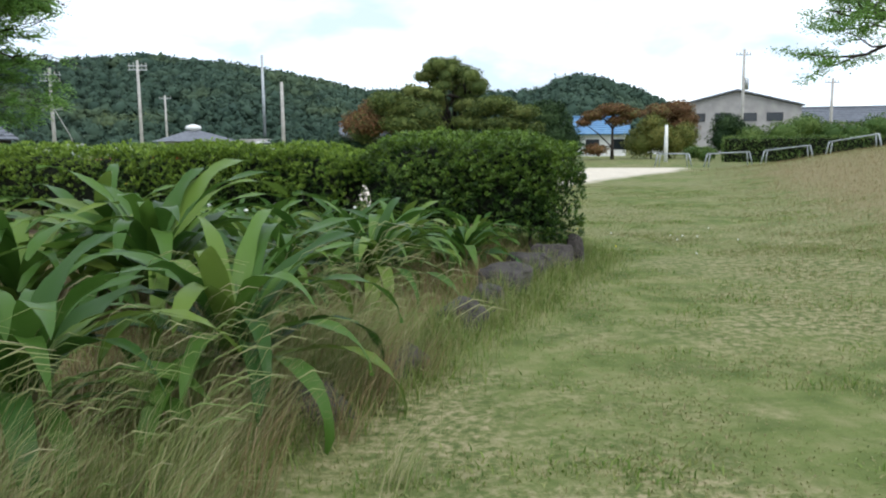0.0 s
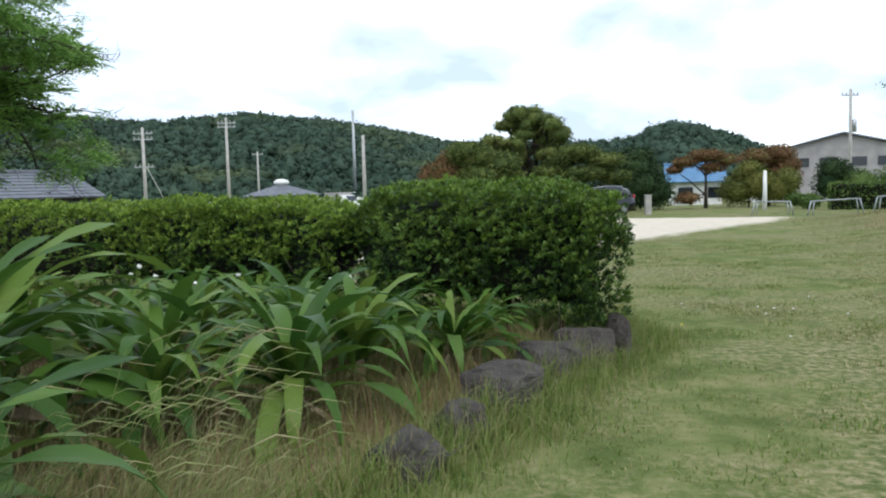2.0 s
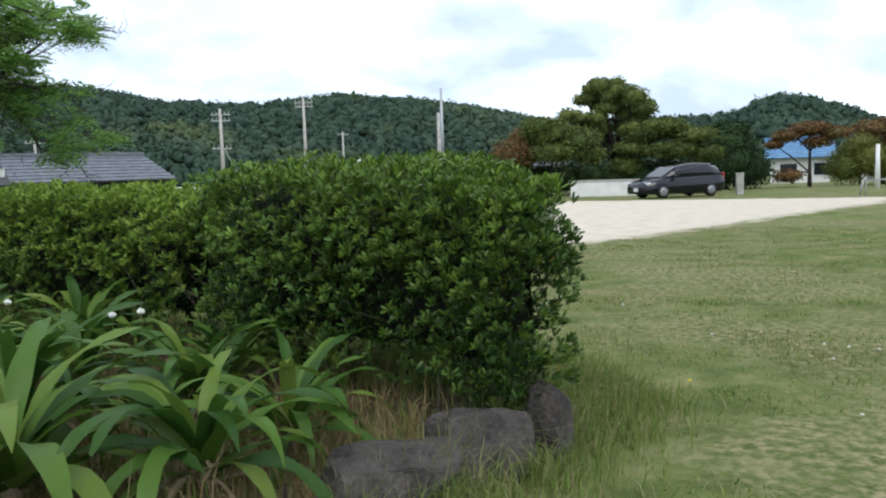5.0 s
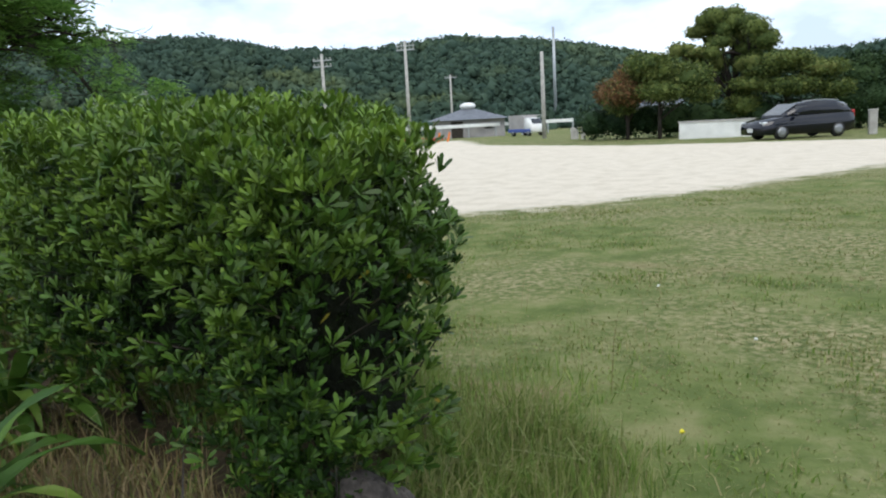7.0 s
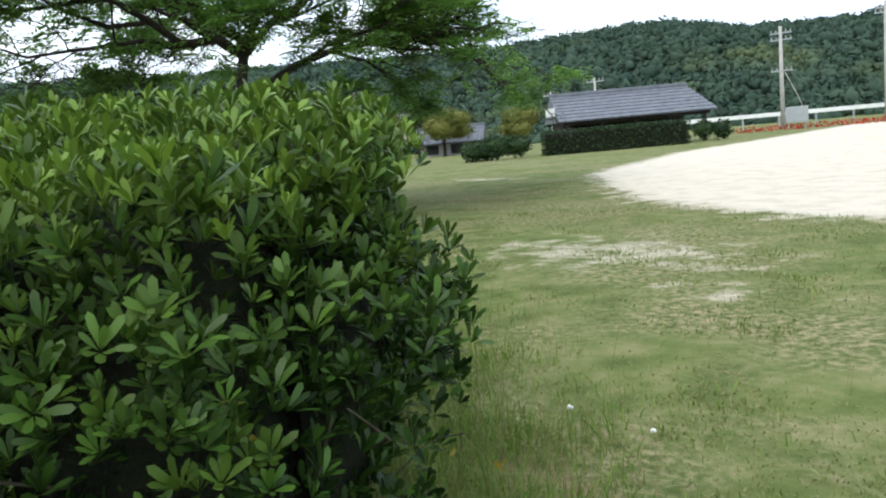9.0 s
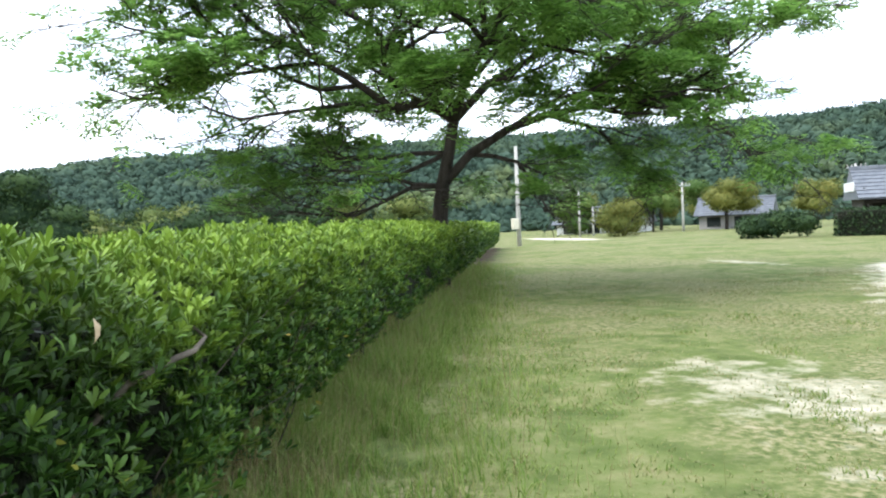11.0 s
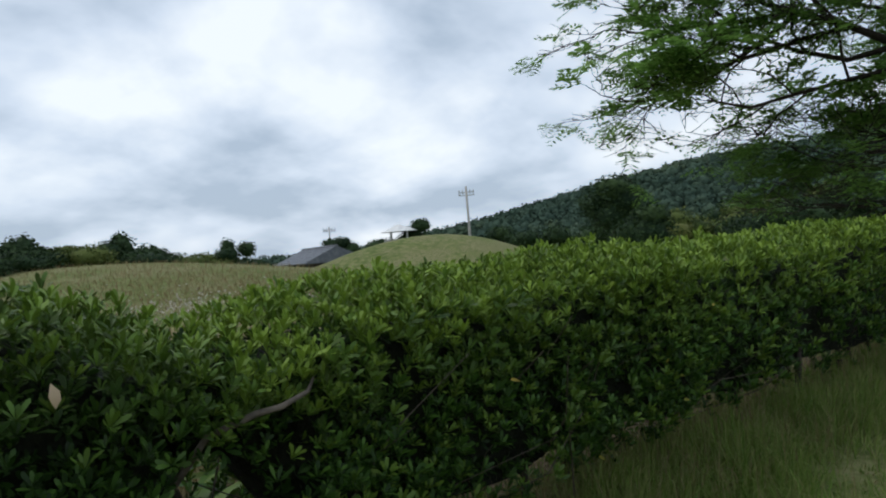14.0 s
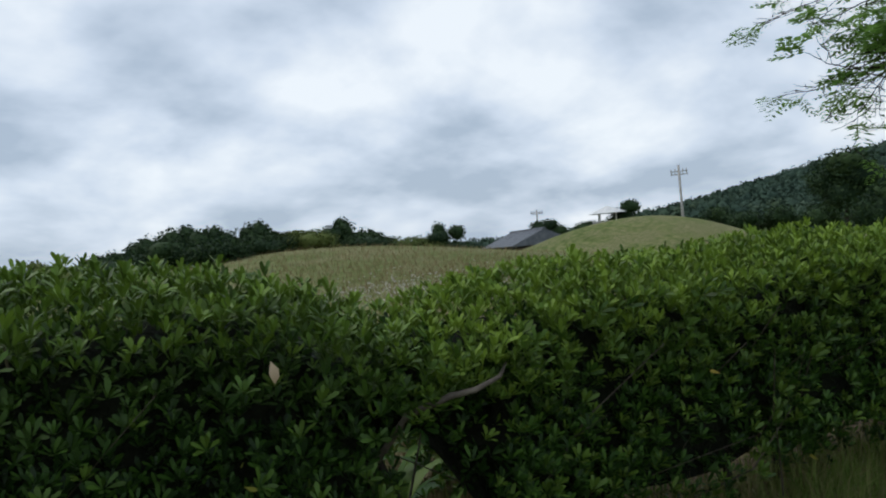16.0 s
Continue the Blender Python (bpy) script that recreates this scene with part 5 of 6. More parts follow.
def low_hedge(name, x0, y0, x1, y1, h, w, mat, label, seed):
    """A clipped hedge far off: a body coloured near-black as inner shade, under a coat of small leaves."""
    L = math.hypot(x1 - x0, y1 - y0)
    z0 = gzf(x0, y0)
    ob = thing(name, x0, y0, z0, math.degrees(math.atan2(y1 - y0, x1 - x0)), label, "hedge")
    part("inner_shade", box(L / 2, 0, h / 2 - 0.05, L - 0.2, w - 0.2, h - 0.1, 0.08), M_core, ob)
    r = np.random.default_rng(500 + seed)
    k = int(L * (2 * h + w) * 95)
    side = r.uniform(0, 1, k) * (2 * h + w)
    C = np.stack([r.uniform(0, L, k), np.where(side < h, -w / 2, np.where(side < 2 * h, w / 2, r.uniform(-w / 2, w / 2, k))), np.where(side < 2 * h, np.mod(side, h), h)], 1)
    e = int(h * w * 95)
    ends = np.stack([r.choice([0.0, L], 2 * e), r.uniform(-w / 2, w / 2, 2 * e), r.uniform(0, h, 2 * e)], 1)
    C = np.concatenate([C, ends]) + r.normal(0, 0.04, (k + 2 * e, 3))
    C[:, 2] = np.maximum(C[:, 2], 0.03)
    V, F = cards(C, np.full(len(C), 0.18), r)
    child("leaves", mesh_np("leaves", V, F, mat), ob, "", None, "stuff")


low_hedge("clipped_hedge", 13.3, 50.0, 34, 44.0, 1.45, 1.0, M_fresh, "long clipped green hedge behind the low rails", 1)
low_hedge("clipped_hedge", -32.9, 37.6, -28.6, 44.4, 1.3, 0.9, M_deep, "clipped dark hedge in front of the shed", 2)
leafy_tree("bush", -34.6, 35.6, [(-0.6, -1.0, 0.6, 0.9, 0.6), (0, 0, 0.75, 1.0, 0.65), (0.5, 1.0, 0.7, 0.9, 0.6), (-0.2, -0.5, 0.6, 0.9, 0.6)], M_deep, "clipped round dark green bush on the lawn", "bush", 0.05, seed=14)
leafy_tree("bush", -53, 35.4, [(0, 0, 1.1, 1.7, 1.2), (0.3, 0.2, 2.0, 1.3, 0.9), (-0.4, -0.6, 1.4, 1.4, 1.0)], M_gold, "large round yellow-green bush", "bush", 0.08, seed=15)
leafy_tree("bush", -29.4, 46.6, [(0, 0, 0.7, 0.6, 0.6), (0.6, 0.9, 0.6, 0.6, 0.6)], M_deep, "dark shrub at the shed corner", "bush", 0.05, seed=16)
for i, (x, y, h) in enumerate([(-66, 44, 5.2), (-72, 48, 5.8), (-62, 49, 4.8), (-77, 55, 5.6), (-60, 56, 4.5), (-84, 44, 4.8), (-69, 38, 3.6), (-86, 60, 5.0)]):
    leafy_tree("bamboo_clump", x, y, clumps_round(r_, 6, 1.8, h * 0.55, h * 0.4, 1.4), M_gold if i % 3 else M_fresh, "tall yellow-green bamboo clump", "bamboo", 0.07, 0.28, 130, seed=20 + i, stems=3)
# trees seen over the hedge at the far side
leafy_tree("tall_tree", -51.5, -4.6, [(0, 0, 3.2, 1.7, 1.4), (0.3, 0.4, 4.9, 1.6, 1.0), (-0.3, -0.8, 4.0, 1.6, 1.1), (0, 1.0, 4.0, 1.4, 1.0)], M_deep, "tall dark green broad tree", trunk=0.2, leaf=0.25, per=230, seed=31)
leafy_tree("tall_tree", -46.5, -0.8, [(0, 0, 1.6, 1.6, 1.3), (0, 0.3, 2.8, 1.2, 0.8), (0, -1, 1.8, 1.2, 1.0)], M_deep, "small dark conical tree", trunk=0.15, leaf=0.25, per=230, seed=32)
for i, (x, y, h) in enumerate([(-58, 3, 3.8), (-60, 9, 4.2), (-56, -1, 3.0), (-52, 12, 3.4), (-63, 15, 4.4), (-70, -2, 4.2), (-72, 8, 5.0), (-50, 6, 2.6), (-66, 22, 3.6)]):
    leafy_tree("tall_tree", x, y, clumps_round(r_, 6, 2.2, h * 0.6, h * 0.35, 1.5), M_deep if i % 2 else M_olive, "dark green tree at the foot of the hill", trunk=0.16, leaf=0.28, per=150, seed=40 + i)
for i, (t, d, h, m) in enumerate([(150.5, 45, 4.3, 0), (152.5, 47, 4.6, 0), (147.5, 46, 4.4, 0), (155, 46, 4.0, 0), (158, 52, 3.6, 1), (161.5, 55, 3.8, 1), (165, 50, 3.6, 1), (145.2, 47, 3.9, 1), (141.5, 52, 4.6, 0), (139.5, 54, 3.6, 1), (144, 56, 3.6, 1),
                                  (134.5, 62, 4.2, 0), (136.3, 60, 3.4, 1), (169, 54, 3.6, 1)]):
    x, y = 1.16 - d * math.sin(radians(t)), 12.84 + d * math.cos(radians(t))
    z = gzf(x, y)
    h -= 0.8 + 0.3 * m
    leafy_tree("field_tree", x, y, [(r_.normal(0, 1.5 * (1.1 - f)), r_.normal(0, 1.5 * (1.1 - f)), max(0.4, (h - z) * f), 1.5 * (1.15 - f) + 0.25, 0.7) for f in (0.1, 0.18, 0.26, 0.4, 0.5, 0.65, 0.8, 0.92)], M_deep if m == 0 else M_olive, "dark tree at the edge of the field", trunk=0.12, leaf=0.22, per=260, seed=60 + i)
leafy_tree("mound_tree", -76, -35.5, [(0, 0, 4.2, 1.5, 1.2), (0, 1, 5.2, 1.2, 0.9), (0, -1, 3.6, 1.3, 1.0)], M_deep, "dark tree beside the little white pavilion", leaf=0.25, per=200, seed=80)
for i, (x, y, h) in enumerate([(-66, -16, 3.6), (-68, -13, 3.0), (-66, -19.5, 4.0), (-76, -46, 5.0), (-80, -50, 5.6), (-82, -43, 5.2), (-84, -55, 5.4)]):
    leafy_tree("field_tree", x, y, clumps_round(r_, 5, 2.0, h * 0.6, h * 0.3, 1.3), M_deep, "dark tree behind the grassy mound", leaf=0.28, per=150, seed=90 + i)
# the tree at the top of the slope, of which a spray of leaves hangs into view
def slope_tree():
    tx, ty = 17.2, 34.6
    tree = thing("slope_tree", tx, ty, gzf(tx, ty), 0, "spreading tree on the slope with thin dark limbs", "tree")
    r = np.random.default_rng(9)
    wood, tips = [], []
    tube_part("trunk", [(((0, 0, -0.1), (0, 0.1, 2.2), (-0.2, 0.1, 4.4)), (0.3, 0.24, 0.18), 10)], M_bark, tree)
    for az, el, ln in ((178, 12, 3.4), (205, 26, 3.4), (160, 34, 3.4), (190, 45, 3.2), (150, 28, 4.2), (100, 35, 4), (30, 35, 4), (-40, 35, 4), (-100, 35, 4), (240, 40, 3.6)):
        a, e = radians(az), radians(el)
        grow(r, (-0.2, 0.1, 4.4), (math.cos(a) * math.cos(e), math.sin(a) * math.cos(e), math.sin(e)), ln, 0.1, 1, wood, tips, 0.03)
    V, F = join([tube(*w) for w in wood])
    child("limb", mesh_np("limb", V, F, M_bark, True), tree, "", None, "stuff")
    P = np.array([tuple(p) for p, d in tips])
    C = (P[:, None] + r.normal(0, 1, (len(P), 60, 3)) * np.array([0.24, 0.24, 0.1])).reshape(-1, 3)
    V, F = cards(C, np.full(len(C), 0.13), r, 0.7)
    child("crown", mesh_np("crown", V, F, M_tree), tree, "", None, "stuff")


slope_tree()


# ---- poles and lamps ----
def utility_pole(x, y, h, r0=0.14, arms=(0.35, 0.8), box_=False, stay=False, label="tall grey concrete utility pole with cross-arms", turn=20.0):
    p = thing("utility_pole", x, y, gzf(x, y), turn, label, "utility pole", "utility poles")
    tube_part("mast", [(((0, 0, -0.3), (0, 0, h * 0.5), (0, 0, h)), (r0, r0 * 0.85, r0 * 0.65), 10)], M_concrete, p)
    for a in arms:
        part("cross_arm", box(0, 0.1, h - a, 1.6, 0.09, 0.09, 0.01), M_galv, p)
        for q in (-0.7, -0.35, 0.35, 0.7):
            tube_part("insulator", [(((q, 0.1, h - a + 0.04), (q, 0.1, h - a + 0.2), (q, 0.1, h - a + 0.26)), (0.035, 0.04, 0.015), 8)], M_concrete, p)
    if box_:
        tube_part("transformer", [(((0.3, 0, h * 0.62), (0.3, 0, h * 0.72), (0.3, 0, h * 0.73)), (0.22, 0.22, 0.12), 12)], M_galv, p)
    if stay:
        tube_part("stay_wire", [(((0, 0, h * 0.62), (1.2, 0, h * 0.3), (2.0, 0, 0)), (0.03, 0.03, 0.03), 5)], M_concrete, p)


utility_pole(-36.7, 64.0, 7.7, 0.17, (0.5, 1.0, 3.3), stay=True)
utility_pole(-32.1, 70.0, 8.8, 0.17, (0.45, 0.8))
utility_pole(-46.5, 108, 8.2, 0.17, (0.4,))
utility_pole(-47.5, 55.0, 5.4, 0.13, (0.3,))
utility_pole(21.4, 76.4, 9.4, 0.17, (0.5,), True, label="brown utility pole with transformer beside the workshop")
utility_pole(30.5, 80, 7.0, 0.17, (0.4,))
utility_pole(-51, 53.2, 4.7, 0.12, (0.3,))
utility_pole(-69.4, -24.9, 8.2, 0.16, (0.6, 0.9), label="tall utility pole behind the grassy mound", turn=118)
utility_pole(-82, -52, 6.6, 0.14, (0.4, 0.6), turn=128)
utility_pole(-62, 45, 4.2, 0.12, (0.3,))


def plain_pole(name, x, y, h, r0, label, lamp=False, mat=None):
    p = thing(name, x, y, gzf(x, y), 0, label, "pole")
    tube_part("mast", [(((0, 0, -0.2), (0, 0, h * 0.5), (0, 0, h)), (r0, r0 * 0.9, r0 * 0.7), 10)], mat or M_concrete, p)
    return p


plain_pole("steel_pole", -17.4, 63.7, 6.2, 0.16, "plain grey pole beside the parking lot")
plain_pole("radio_mast", -45, 147, 17.5, 0.3, "slender grey lattice mast below the hill", mat=M_galv)
pp = plain_pole("service_pole", -41.0, 24.0, 5.5, 0.13, "grey service pole with a cream meter box")
part("meter_box", box(-0.02, -0.2, 1.25, 0.5, 0.3, 0.6, 0.03), plain("cream_enamel", (0.62, 0.58, 0.46), 0.5), pp, "cream steel meter box")
plain_pole("marker_pole", -58.6, 34.3, 3.6, 0.1, "thin pale pole by the far lane")
plain_pole("marker_pole", -60.5, 36.2, 2.4, 0.1, "thin pale pole by the far lane")
plain_pole("white_post", 10.2, 51.3, 2.25, 0.13, "square white post among the bushes", mat=M_white)
gp = thing("gate_post", 3.5, 46.2, gzf(3.5, 46.2), 10, "square grey stone gate post beside the car", "post")
part("shaft", box(0, 0, 0.48, 0.32, 0.32, 0.98, 0.03), M_concrete, gp)
part("cap", box(0, 0, 1.0, 0.36, 0.36, 0.08, 0.02), M_concrete, gp)
for i, (x, y, h, s) in enumerate([(-13.3, 58, 0.75, 0.5), (-12.6, 57.6, 1.05, 0.25)]):
    sp = thing("stone_marker", x, y, gzf(x, y), 15, "upright pale stone marker on the grass", "stone")
    part("block", box(0, 0, h / 2 - 0.02, s, 0.25, h, 0.05), M_concrete, sp)


def low_rail(x0, y0, x1, y1):
    """A low hooped guard rail of white tube with splayed legs."""
    L = math.hypot(x1 - x0, y1 - y0)
    z0, z1 = gzf(x0, y0), gzf(x1, y1)
    ob = thing("low_rail", x0, y0, z0, math.degrees(math.atan2(y1 - y0, x1 - x0)), "low hooped guard rail of pale painted tube", "rail", "low rails along the lot")
    d = z1 - z0
    tube_part("top_rail", [(((0.16, 0, 0.62), (L / 2, 0, 0.62 + d / 2), (L - 0.16, 0, 0.62 + d)), (0.032,) * 3, 8)], M_galv, ob)
    for s, q, dz in ((0.0, 0.16, 0), (L, L - 0.16, d)):
        tube_part("leg", [(((s, 0, dz - 0.1), ((s + q) / 2, 0, dz + 0.3), (q, 0, dz + 0.62)), (0.032,) * 3, 8)], M_galv, ob)
        tube_part("inner_leg", [(((s + (0.22 if q > s else -0.22), 0, dz - 0.1), (s + (0.24 if q > s else -0.24), 0, dz + 0.3), (q + (0.12 if q > s else -0.12), 0, dz + 0.6)), (0.026,) * 3, 8)], M_galv, ob)


for a in ((7.9, 41.6, 9.65, 41.2), (9.85, 39.6, 12.0, 39.2), (11.9, 37.7, 13.95, 37.0), (13.9, 35.6, 15.6, 34.2)):
    low_rail(*a)


# ---- buildings ----
def tiled_roof(parent, L, W, ridge, eave, mat, name="roof", hip=0.0):
    """A gabled roof: a slab with a ridge cap, and courses of tile that lie on it, ridge along x."""
    V = [(-L / 2, -W / 2, eave), (L / 2, -W / 2, eave), (L / 2, W / 2, eave), (-L / 2, W / 2, eave), (-L / 2, 0, ridge), (L / 2 - hip, 0, ridge)]
    bm = bmesh.new()
    v = [bm.verts.new(p) for p in V]
    for f in ((0, 1, 5, 4), (2, 3, 4, 5), (1, 2, 5), (3, 0, 4), (3, 2, 1, 0)):
        bm.faces.new([v[k] for k in f])
    r = part(name, bm, mat, parent, "grey tiled roof" if mat is M_tile else "blue sheet roof")
    n = 8
    ang = math.atan2(ridge - eave, W / 2)
    for side in (-1, 1):
        for k in range(n):
            t = (k + 0.5) / n
            w = W / 2 / n / math.cos(ang)
            end = hip * (1 - t)
            part("tile_course", box(-end / 2, side * W / 2 * t, ridge + (eave - ridge) * t + 0.05, L - end, w * 1.05, 0.07, 0.0, None, Matrix.Rotation(-side * (ang - 0.09), 4, "X")), mat, r)
    part("ridge_cap", box(-hip / 2, 0, ridge + 0.12, L - hip + 0.1, 0.3, 0.22, 0.05), mat, r)
    return r


def open_shed():
    x, y = -34.7, 45.8
    s = thing("open_shed", x, y, gzf(x, y), 58.9, "dark timber shed with a grey tiled roof", "shed")
    tiled_roof(s, 9.4, 6.2, 3.4, 1.8, M_tile, hip=0.9)
    part("back_wall", box(0, 2.2, 0.95, 8.4, 0.15, 1.9), M_darkwood, s)
    part("gable_wall", box(-4.3, 0, 1.2, 0.12, 4.4, 2.4), M_darkwood, s)
    part("front_beam", box(0, -2.5, 1.72, 8.8, 0.2, 0.24, 0.02), M_darkwood, s)
    for k in range(5):
        part("post", box(-4.1 + k * 2.05, -2.45, 0.88, 0.18, 0.18, 1.9, 0.02), M_darkwood, s)
    part("gable_board", box(-4.75, 0, 2.5, 0.08, 3.6, 0.5), M_white, s, "pale gable board")


open_shed()


def toilet_block():
    x, y = -33.6, 85.5
    t = thing("rest_house", x, y, gzf(x, y), 25, "small grey brick rest house with a white roof dome", "building")
    part("wall", box(0, 0, 0.9, 7.4, 4.6, 2.0, 0.03), M_wallg, t)
    bm = bmesh.new()
    bmesh.ops.create_cone(bm, cap_ends=True, segments=4, radius1=5.9, radius2=0.7, depth=1.15, matrix=Matrix.Translation((0, 0, 2.42)) @ Matrix.Diagonal((1.02, 0.72, 1, 1)) @ Matrix.Rotation(radians(45), 4, "Z"))
    part("roof", bm, M_tile, t)
    tube_part("lantern", [(((0, 0, 2.9), (0, 0, 3.2), (0, 0, 3.22)), (0.55, 0.55, 0.5), 14)], M_white, t)
    bm = bmesh.new()
    bmesh.ops.create_uvsphere(bm, u_segments=16, v_segments=8, radius=0.85, matrix=Matrix.Translation((0, 0, 3.25)) @ Matrix.Diagonal((1, 1, 0.45, 1)))
    part("dome", bm, M_white, t, "white domed skylight", True)
    part("doorway", box(-1.2, -2.29, 0.8, 1.2, 0.12, 1.8), M_darkwood, t)
    part("window", box(2.0, -2.29, 1.1, 0.8, 0.12, 0.5), M_glass, t)


toilet_block()


def workshop():
    w = thing("workshop", 23.3, 88.5, gzf(23, 88), -8, "large grey gabled workshop with dark windows", "building")
    bm = bmesh.new()
    pts = [(-6, 0), (6, 0), (6, 4.6), (0, 6.1), (-6, 4.6)]
    f = bm.faces.new([bm.verts.new((a, -6, b)) for a, b in pts])
    ext = bmesh.ops.extrude_face_region(bm, geom=[f])
    bmesh.ops.translate(bm, verts=[v for v in ext["geom"] if isinstance(v, bmesh.types.BMVert)], vec=(0, 14, 0))
    bmesh.ops.recalc_face_normals(bm, faces=bm.faces[:])
    part("wall", bm, M_wallg, w)
    for side in (-1, 1):
        part("roof", box(side * 3.1, 1, 5.45, 6.5, 14.8, 0.14, 0.02, None, Matrix.Rotation(side * math.atan2(1.5, 6), 4, "Y")), M_tile, w)
    for k in range(4):
        part("window", box(-3.6 + k * 2.4, -6.02, 3.6, 1.5, 0.12, 0.8), M_glass, w)
    part("annex", box(-7.0, -5, 1.5, 2.6, 3, 3.0, 0.03), M_white, w, "white lean-to annex")
    part("annex_roof", box(-7.0, -5, 3.1, 3.0, 3.4, 0.14, 0.02, None, Matrix.Rotation(radians(-10), 4, "Y")), M_tile, w)
    part("annex_window", box(-7.0, -6.53, 1.7, 1.0, 0.08, 0.8), M_glass, w)


workshop()


def house(x, y, rz, L, W, h, roof_mat, wall_mat, label):
    b = thing("house", x, y, gzf(x, y), rz, label, "house")
    part("wall", box(0, 0, h / 2 - 0.1, L, W, h + 0.2, 0.03), wall_mat, b)
    tiled_roof(b, L + 0.8, W + 1.0, h + 1.5, h, roof_mat)
    for k in range(max(2, int(L / 2.5))):
        part("window", box(-L / 2 + 1.3 + k * 2.4, -W / 2 - 0.01, h * 0.55, 1.2, 0.1, 0.9), M_glass, b)


M_blue = surface("blue_sheet_roof", (0.08, 0.19, 0.34), (0.14, 0.27, 0.42), 2, 0.5, 0.2)
house(8.7, 75.5, -3, 4.2, 4.0, 1.9, M_blue, M_white, "small white shed with a blue sheet roof")
house(35, 88, -12, 11, 7, 3.0, M_tile, M_wallg, "grey house with a tiled roof behind bushes")
house(-66, 52.5, 50, 6, 4, 1.2, M_tile, M_wallg, "low grey farmhouse among bamboo")
house(-72, 42.0, 50, 8, 5, 0.9, M_tile, M_white, "low white farmhouse at the foot of the hill")
house(-66.2, -41.3, 60, 9, 6, 1.9, M_tile, M_darkwood, "long house with a grey tiled roof beyond the mound")
house(-19, 108, 10, 6, 5, 2.4, M_tile, M_wallg, "small house at the foot of the hill")
house(-15.5, -39.6, 165, 6, 4, 0.5, M_tile, M_wallg, "low roof beyond the field")


def pavilion():
    x, y = -74.4, -36.4
    z = 3.7
    p = thing("pavilion", x, y, gzf(x, y), 30, "small white pavilion on the rise", "pavilion")
    part("base", box(0, 0, z / 2, 3.2, 3.2, z + 0.3, 0.02), M_concrete, p)
    for k in range(4):
        a = radians(45 + 90 * k)
        tube_part("post", [(((1.3 * math.cos(a), 1.3 * math.sin(a), z), (1.3 * math.cos(a), 1.3 * math.sin(a), z + 0.5), (1.3 * math.cos(a), 1.3 * math.sin(a), z + 1.0)), (0.09,) * 3, 8)], M_white, p)
    bm = bmesh.new()
    bmesh.ops.create_cone(bm, cap_ends=True, segments=8, radius1=2.2, radius2=0.1, depth=0.9, matrix=Matrix.Translation((0, 0, z + 1.4)))
    part("roof", bm, M_white, p)


pavilion()

# ---- roadside things ----
gr_ = thing("guard_rail", -50.5, 62.5, gzf(-50, 62), math.degrees(math.atan2(29, 27)), "long white roadside guard rail", "guard rail")
part("beam", box(19, 0, 1.15, 40, 0.08, 0.35, 0.02), M_white, gr_)
for k in range(14):
    part("post", box(k * 3.0, 0.08, 0.45, 0.14, 0.14, 1.2, 0.02), M_galv, gr_)
wall_ = thing("low_wall", -1.6, 49.0, gzf(-1.6, 49), 180, "low white rendered garden wall", "wall")
part("body", box(1.6, 0, 0.38, 3.6, 0.2, 0.84, 0.02), M_white, wall_)
part("coping", box(1.6, 0, 0.83, 3.7, 0.28, 0.08, 0.02), M_concrete, wall_)
M_orange = plain("orange_paint", (0.75, 0.20, 0.03), 0.5)
M_red = leafage("red_flower", [(0.35, 0.02, 0.02), (0.5, 0.04, 0.03), (0.12, 0.12, 0.04)], 0.7, 0.1, 0.1)
for x, y in ((-37.0, 58.0), (-27.5, 66.5), (-27.0, 67.3)):
    b = thing("barrier_post", x, y, gzf(x, y), 40, "leaning orange safety barrier post", "barrier", "orange barrier posts")
    part("post", box(0, 0, 0.35, 0.16, 0.12, 0.85, 0.02, None, Matrix.Rotation(radians(14), 4, "Y")), M_orange, b)
C = np.stack([rng.uniform(0, 1, 900), rng.normal(0, 0.35, 900), rng.uniform(0.0, 0.4, 900)], 1)
fx, fy = -36.6 + C[:, 0] * 9.2, 58.6 + C[:, 0] * 8.2 + C[:, 1]
V, F = cards(np.stack([fx, fy, gz(fx, fy) + C[:, 2]], 1), np.full(900, 0.22), np.random.default_rng(4))
tagged(new("flower_bed", mesh_np("flower_bed", V, F, M_red)), "narrow bed of red flowers along the lot", "flowers", "", "stuff")
sg = thing("notice_board", -33.4, 61.0, gzf(-33.4, 61), 35, "grey notice board on two legs", "sign")
part("panel", box(0, 0, 1.05, 1.5, 0.08, 1.1, 0.02), M_galv, sg)
for q in (-0.55, 0.55):
    part("leg", box(q, 0.07, 0.3, 0.08, 0.08, 0.8, 0.01), M_galv, sg)


# ---- vehicles ----
M_navy = surface("dark_navy_car_paint", (0.004, 0.005, 0.010), (0.006, 0.007, 0.013), 3, 0.10, 0.0, 0.0, 40, 0.5)
M_tyre = plain("tyre_rubber", (0.02, 0.02, 0.02), 0.9)
M_alloy = plain("alloy_rim", (0.30, 0.31, 0.32), 0.4, 0.7)
M_lampw = plain("headlight_glass", (0.75, 0.78, 0.8), 0.1, 0.3)
M_lampr = plain("tail_light_red", (0.45, 0.03, 0.03), 0.2)


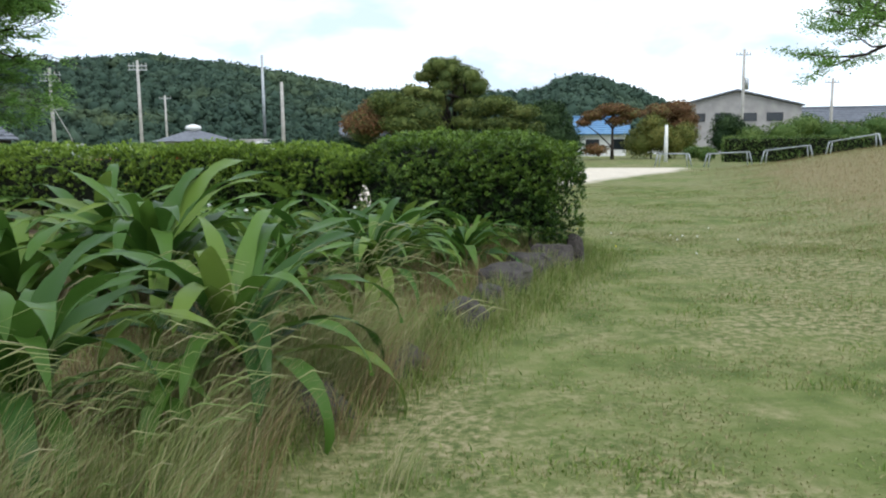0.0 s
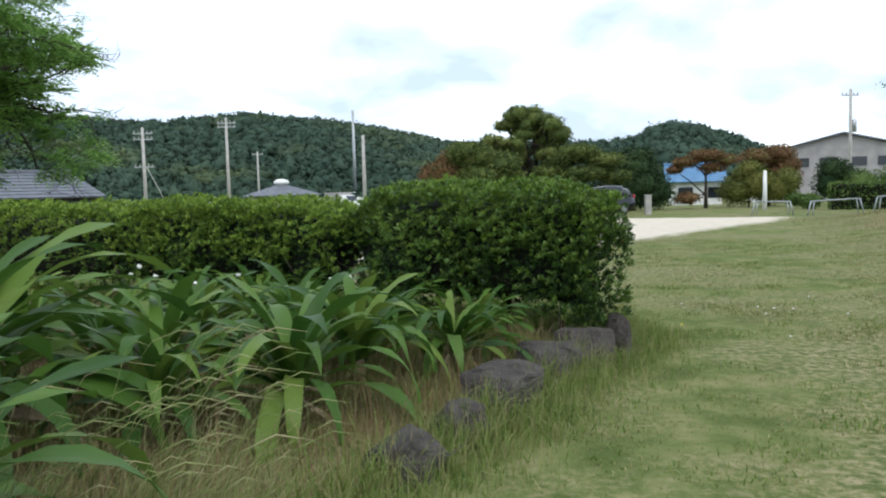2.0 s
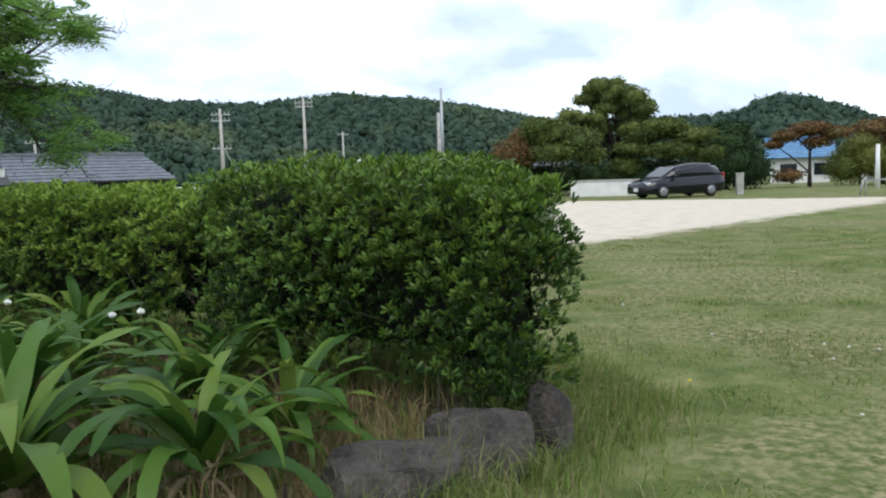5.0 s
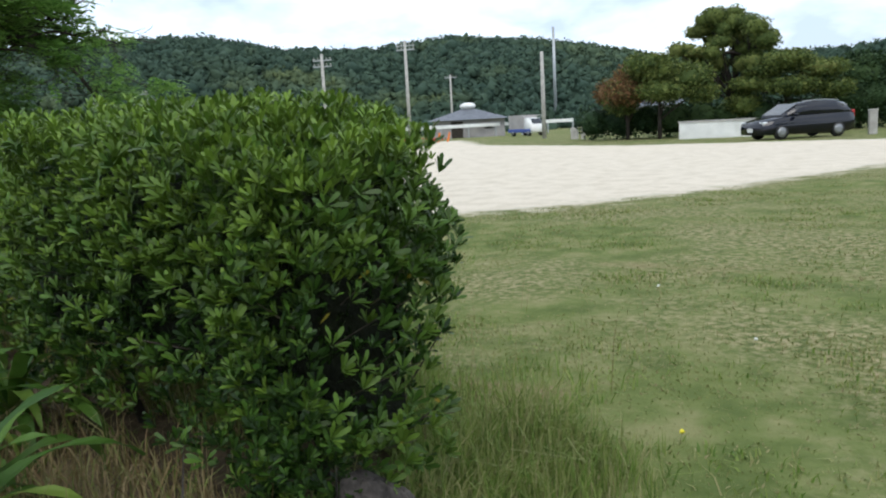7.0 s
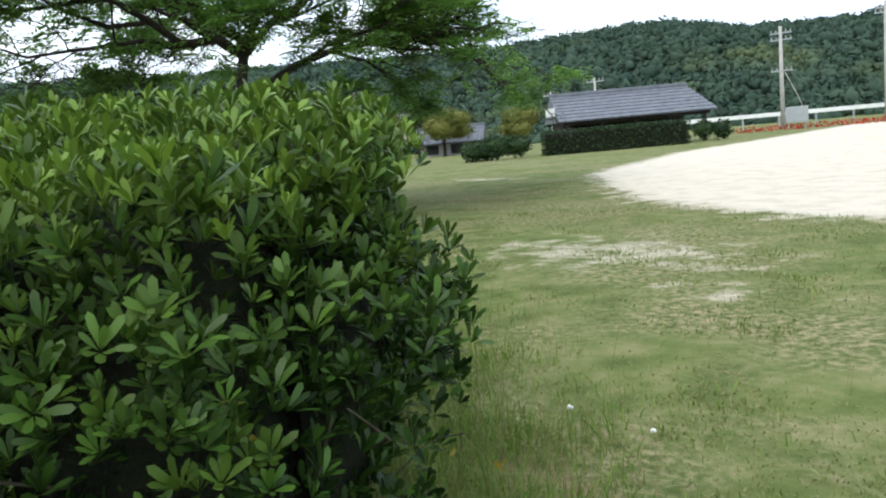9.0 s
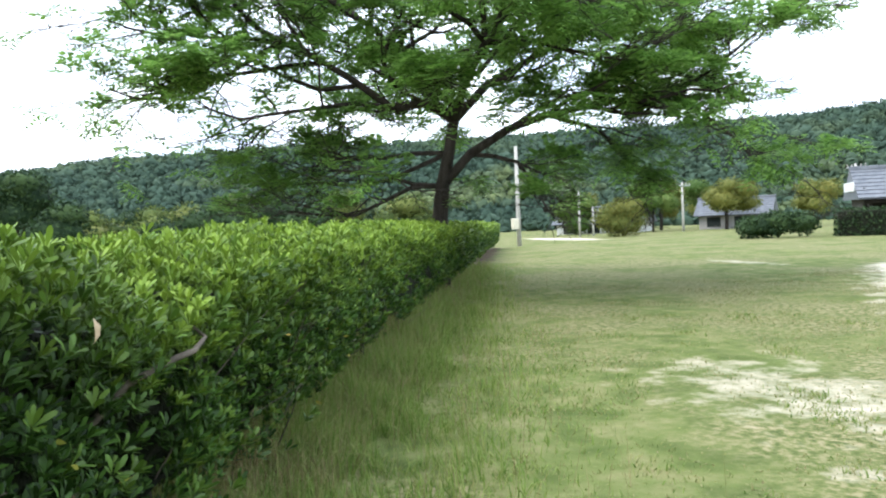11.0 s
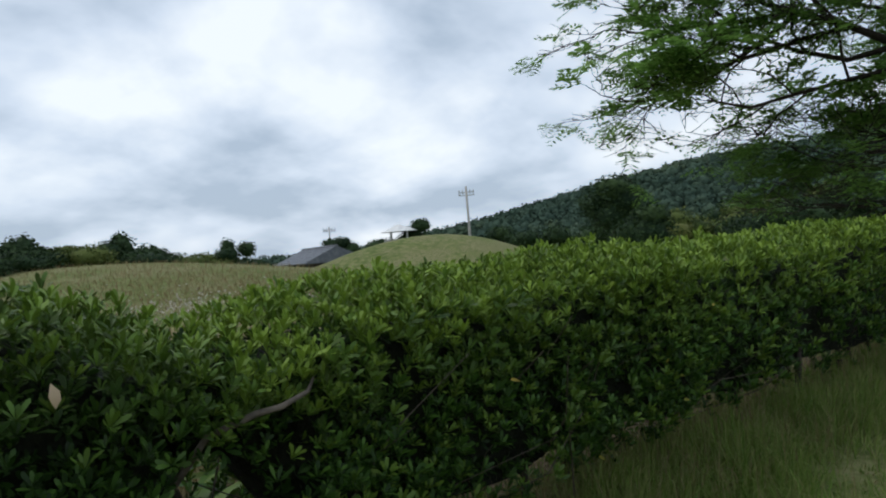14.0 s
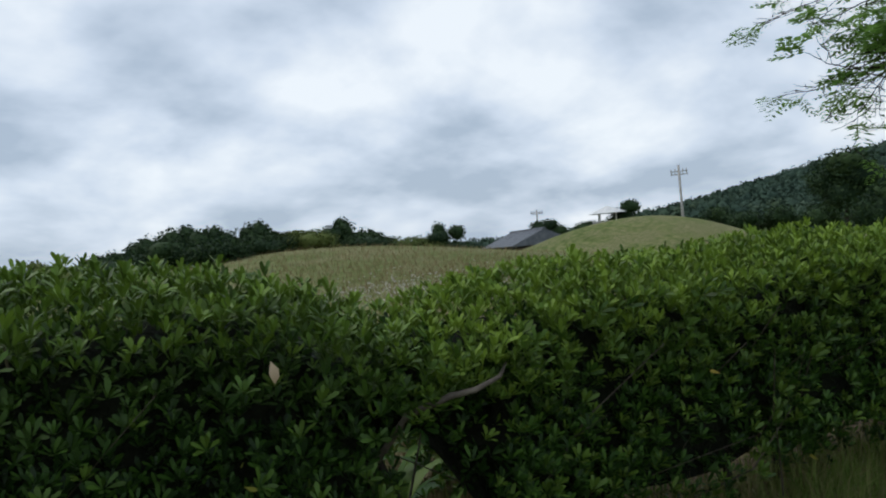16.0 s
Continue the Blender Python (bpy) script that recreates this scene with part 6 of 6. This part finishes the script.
def lofted(name, sections, mat, parent, label=""):
    """A body from cross-sections: x, half width at the sill, half width at the top, z low, z high."""
    V, F = [], []
    for x, w0, w1, z0, z1 in sections:
        m = (z0 + z1) / 2
        V += [(x, -w0, z0), (x, -w0 * 1.02, m), (x, -w1, z1 - 0.06), (x, -w1 * 0.88, z1), (x, w1 * 0.88, z1), (x, w1, z1 - 0.06), (x, w0 * 1.02, m), (x, w0, z0)]
    for i in range(len(sections) - 1):
        for k in range(8):
            a, b = i * 8 + k, i * 8 + (k + 1) % 8
            F += [(a, a + 8, b + 8), (a, b + 8, b)]
    e = (len(sections) - 1) * 8
    F += [(0, k, k + 1) for k in range(1, 7)] + [(e, e + k + 1, e + k) for k in range(1, 7)]
    return child(name, mesh_np(name, V, F, mat, False), parent, label)


def wheel(parent, x, y, R):
    side = 1 if y > 0 else -1
    w = tube_part("wheel", [(((x, y - 0.1, R), (x, y, R), (x, y + 0.1, R)), (R * 0.94, R, R * 0.94), 20)], M_tyre, parent, "", False)
    tube_part("rim", [(((x, y + side * 0.09, R), (x, y + side * 0.11, R), (x, y + side * 0.115, R)), (R * 0.66, R * 0.64, R * 0.3), 16)], M_alloy, w, "silver alloy rim", False)


def estate_car(x, y, rz):
    c = thing("estate_car", x, y, gzf(x, y), rz, "dark navy estate car parked on the sandy lot", "car")
    lofted("body", [(-2.2, 0.68, 0.66, 0.32, 0.62), (-2.1, 0.8, 0.76, 0.22, 0.74), (-1.5, 0.84, 0.8, 0.2, 0.88), (-0.95, 0.85, 0.8, 0.2, 0.96), (0.6, 0.85, 0.8, 0.2, 1.0), (1.8, 0.84, 0.79, 0.22, 1.02), (2.1, 0.8, 0.75, 0.3, 1.0), (2.18, 0.74, 0.7, 0.36, 0.9)], M_navy, c)
    lofted("cabin", [(-1.25, 0.74, 0.72, 0.86, 0.97), (-0.45, 0.76, 0.62, 0.9, 1.42), (0.3, 0.77, 0.62, 0.9, 1.52), (1.3, 0.77, 0.6, 0.9, 1.5), (1.85, 0.75, 0.58, 0.9, 1.38), (2.08, 0.72, 0.6, 0.9, 1.05)], M_navy, c)
    part("windscreen", box(-0.86, 0, 1.2, 0.9, 1.22, 0.03, 0.01, None, Matrix.Rotation(radians(-29), 4, "Y")), M_glass, c)
    for s in (-1, 1):
        for x0, L in ((-0.28, 0.7), (0.55, 0.8), (1.35, 0.62)):
            part("side_window", box(x0, s * 0.715, 1.18, L, 0.03, 0.3, 0.01, None, Matrix.Rotation(s * radians(16), 4, "X")), M_glass, c)
        part("headlight", box(-2.02, s * 0.62, 0.68, 0.22, 0.3, 0.14, 0.04), M_lampw, c)
        part("tail_light", box(2.12, s * 0.66, 0.9, 0.1, 0.16, 0.34, 0.03), M_lampr, c)
        part("mirror", box(-0.72, s * 0.93, 0.98, 0.14, 0.2, 0.13, 0.04), M_navy, c)
        wheel(c, -1.32, s * 0.76, 0.31)
        wheel(c, 1.32, s * 0.76, 0.31)
    part("number_plate", box(-2.215, 0, 0.42, 0.02, 0.33, 0.16, 0.005), M_white, c)
    tube_part("roof_rail", [(((-0.2, -0.56, 1.5), (0.6, -0.57, 1.55), (1.5, -0.55, 1.5)), (0.02,) * 3, 6)], M_galv, c)


estate_car(0.68, 44.3, 40)
M_bluev = plain("blue_van_paint", (0.05, 0.09, 0.35), 0.35)


def van(x, y, rz):
    v = thing("small_van", x, y, gzf(x, y), rz, "small white van with raised side flap and blue sill", "van")
    part("cargo_box", box(0.6, 0, 1.15, 2.2, 1.6, 1.5, 0.05), M_wallg, v)
    lofted("cab", [(-1.8, 0.7, 0.66, 0.35, 0.8), (-1.6, 0.74, 0.68, 0.3, 1.1), (-1.1, 0.74, 0.66, 0.3, 1.6), (-0.5, 0.74, 0.66, 0.3, 1.65)], M_white, v)
    part("windscreen", box(-1.42, 0, 1.32, 0.6, 1.2, 0.03, 0.01, None, Matrix.Rotation(radians(-52), 4, "Y")), M_glass, v)
    part("sill", box(0.2, 0, 0.5, 3.2, 1.62, 0.3, 0.03), M_bluev, v, "blue painted sill")
    part("side_flap", box(0.5, -1.1, 1.85, 1.8, 0.7, 0.04, 0.01), M_white, v)
    for s in (-1, 1):
        wheel(v, -1.1, s * 0.7, 0.28)
        wheel(v, 1.1, s * 0.7, 0.28)


van(-24.0, 77.5, 150)
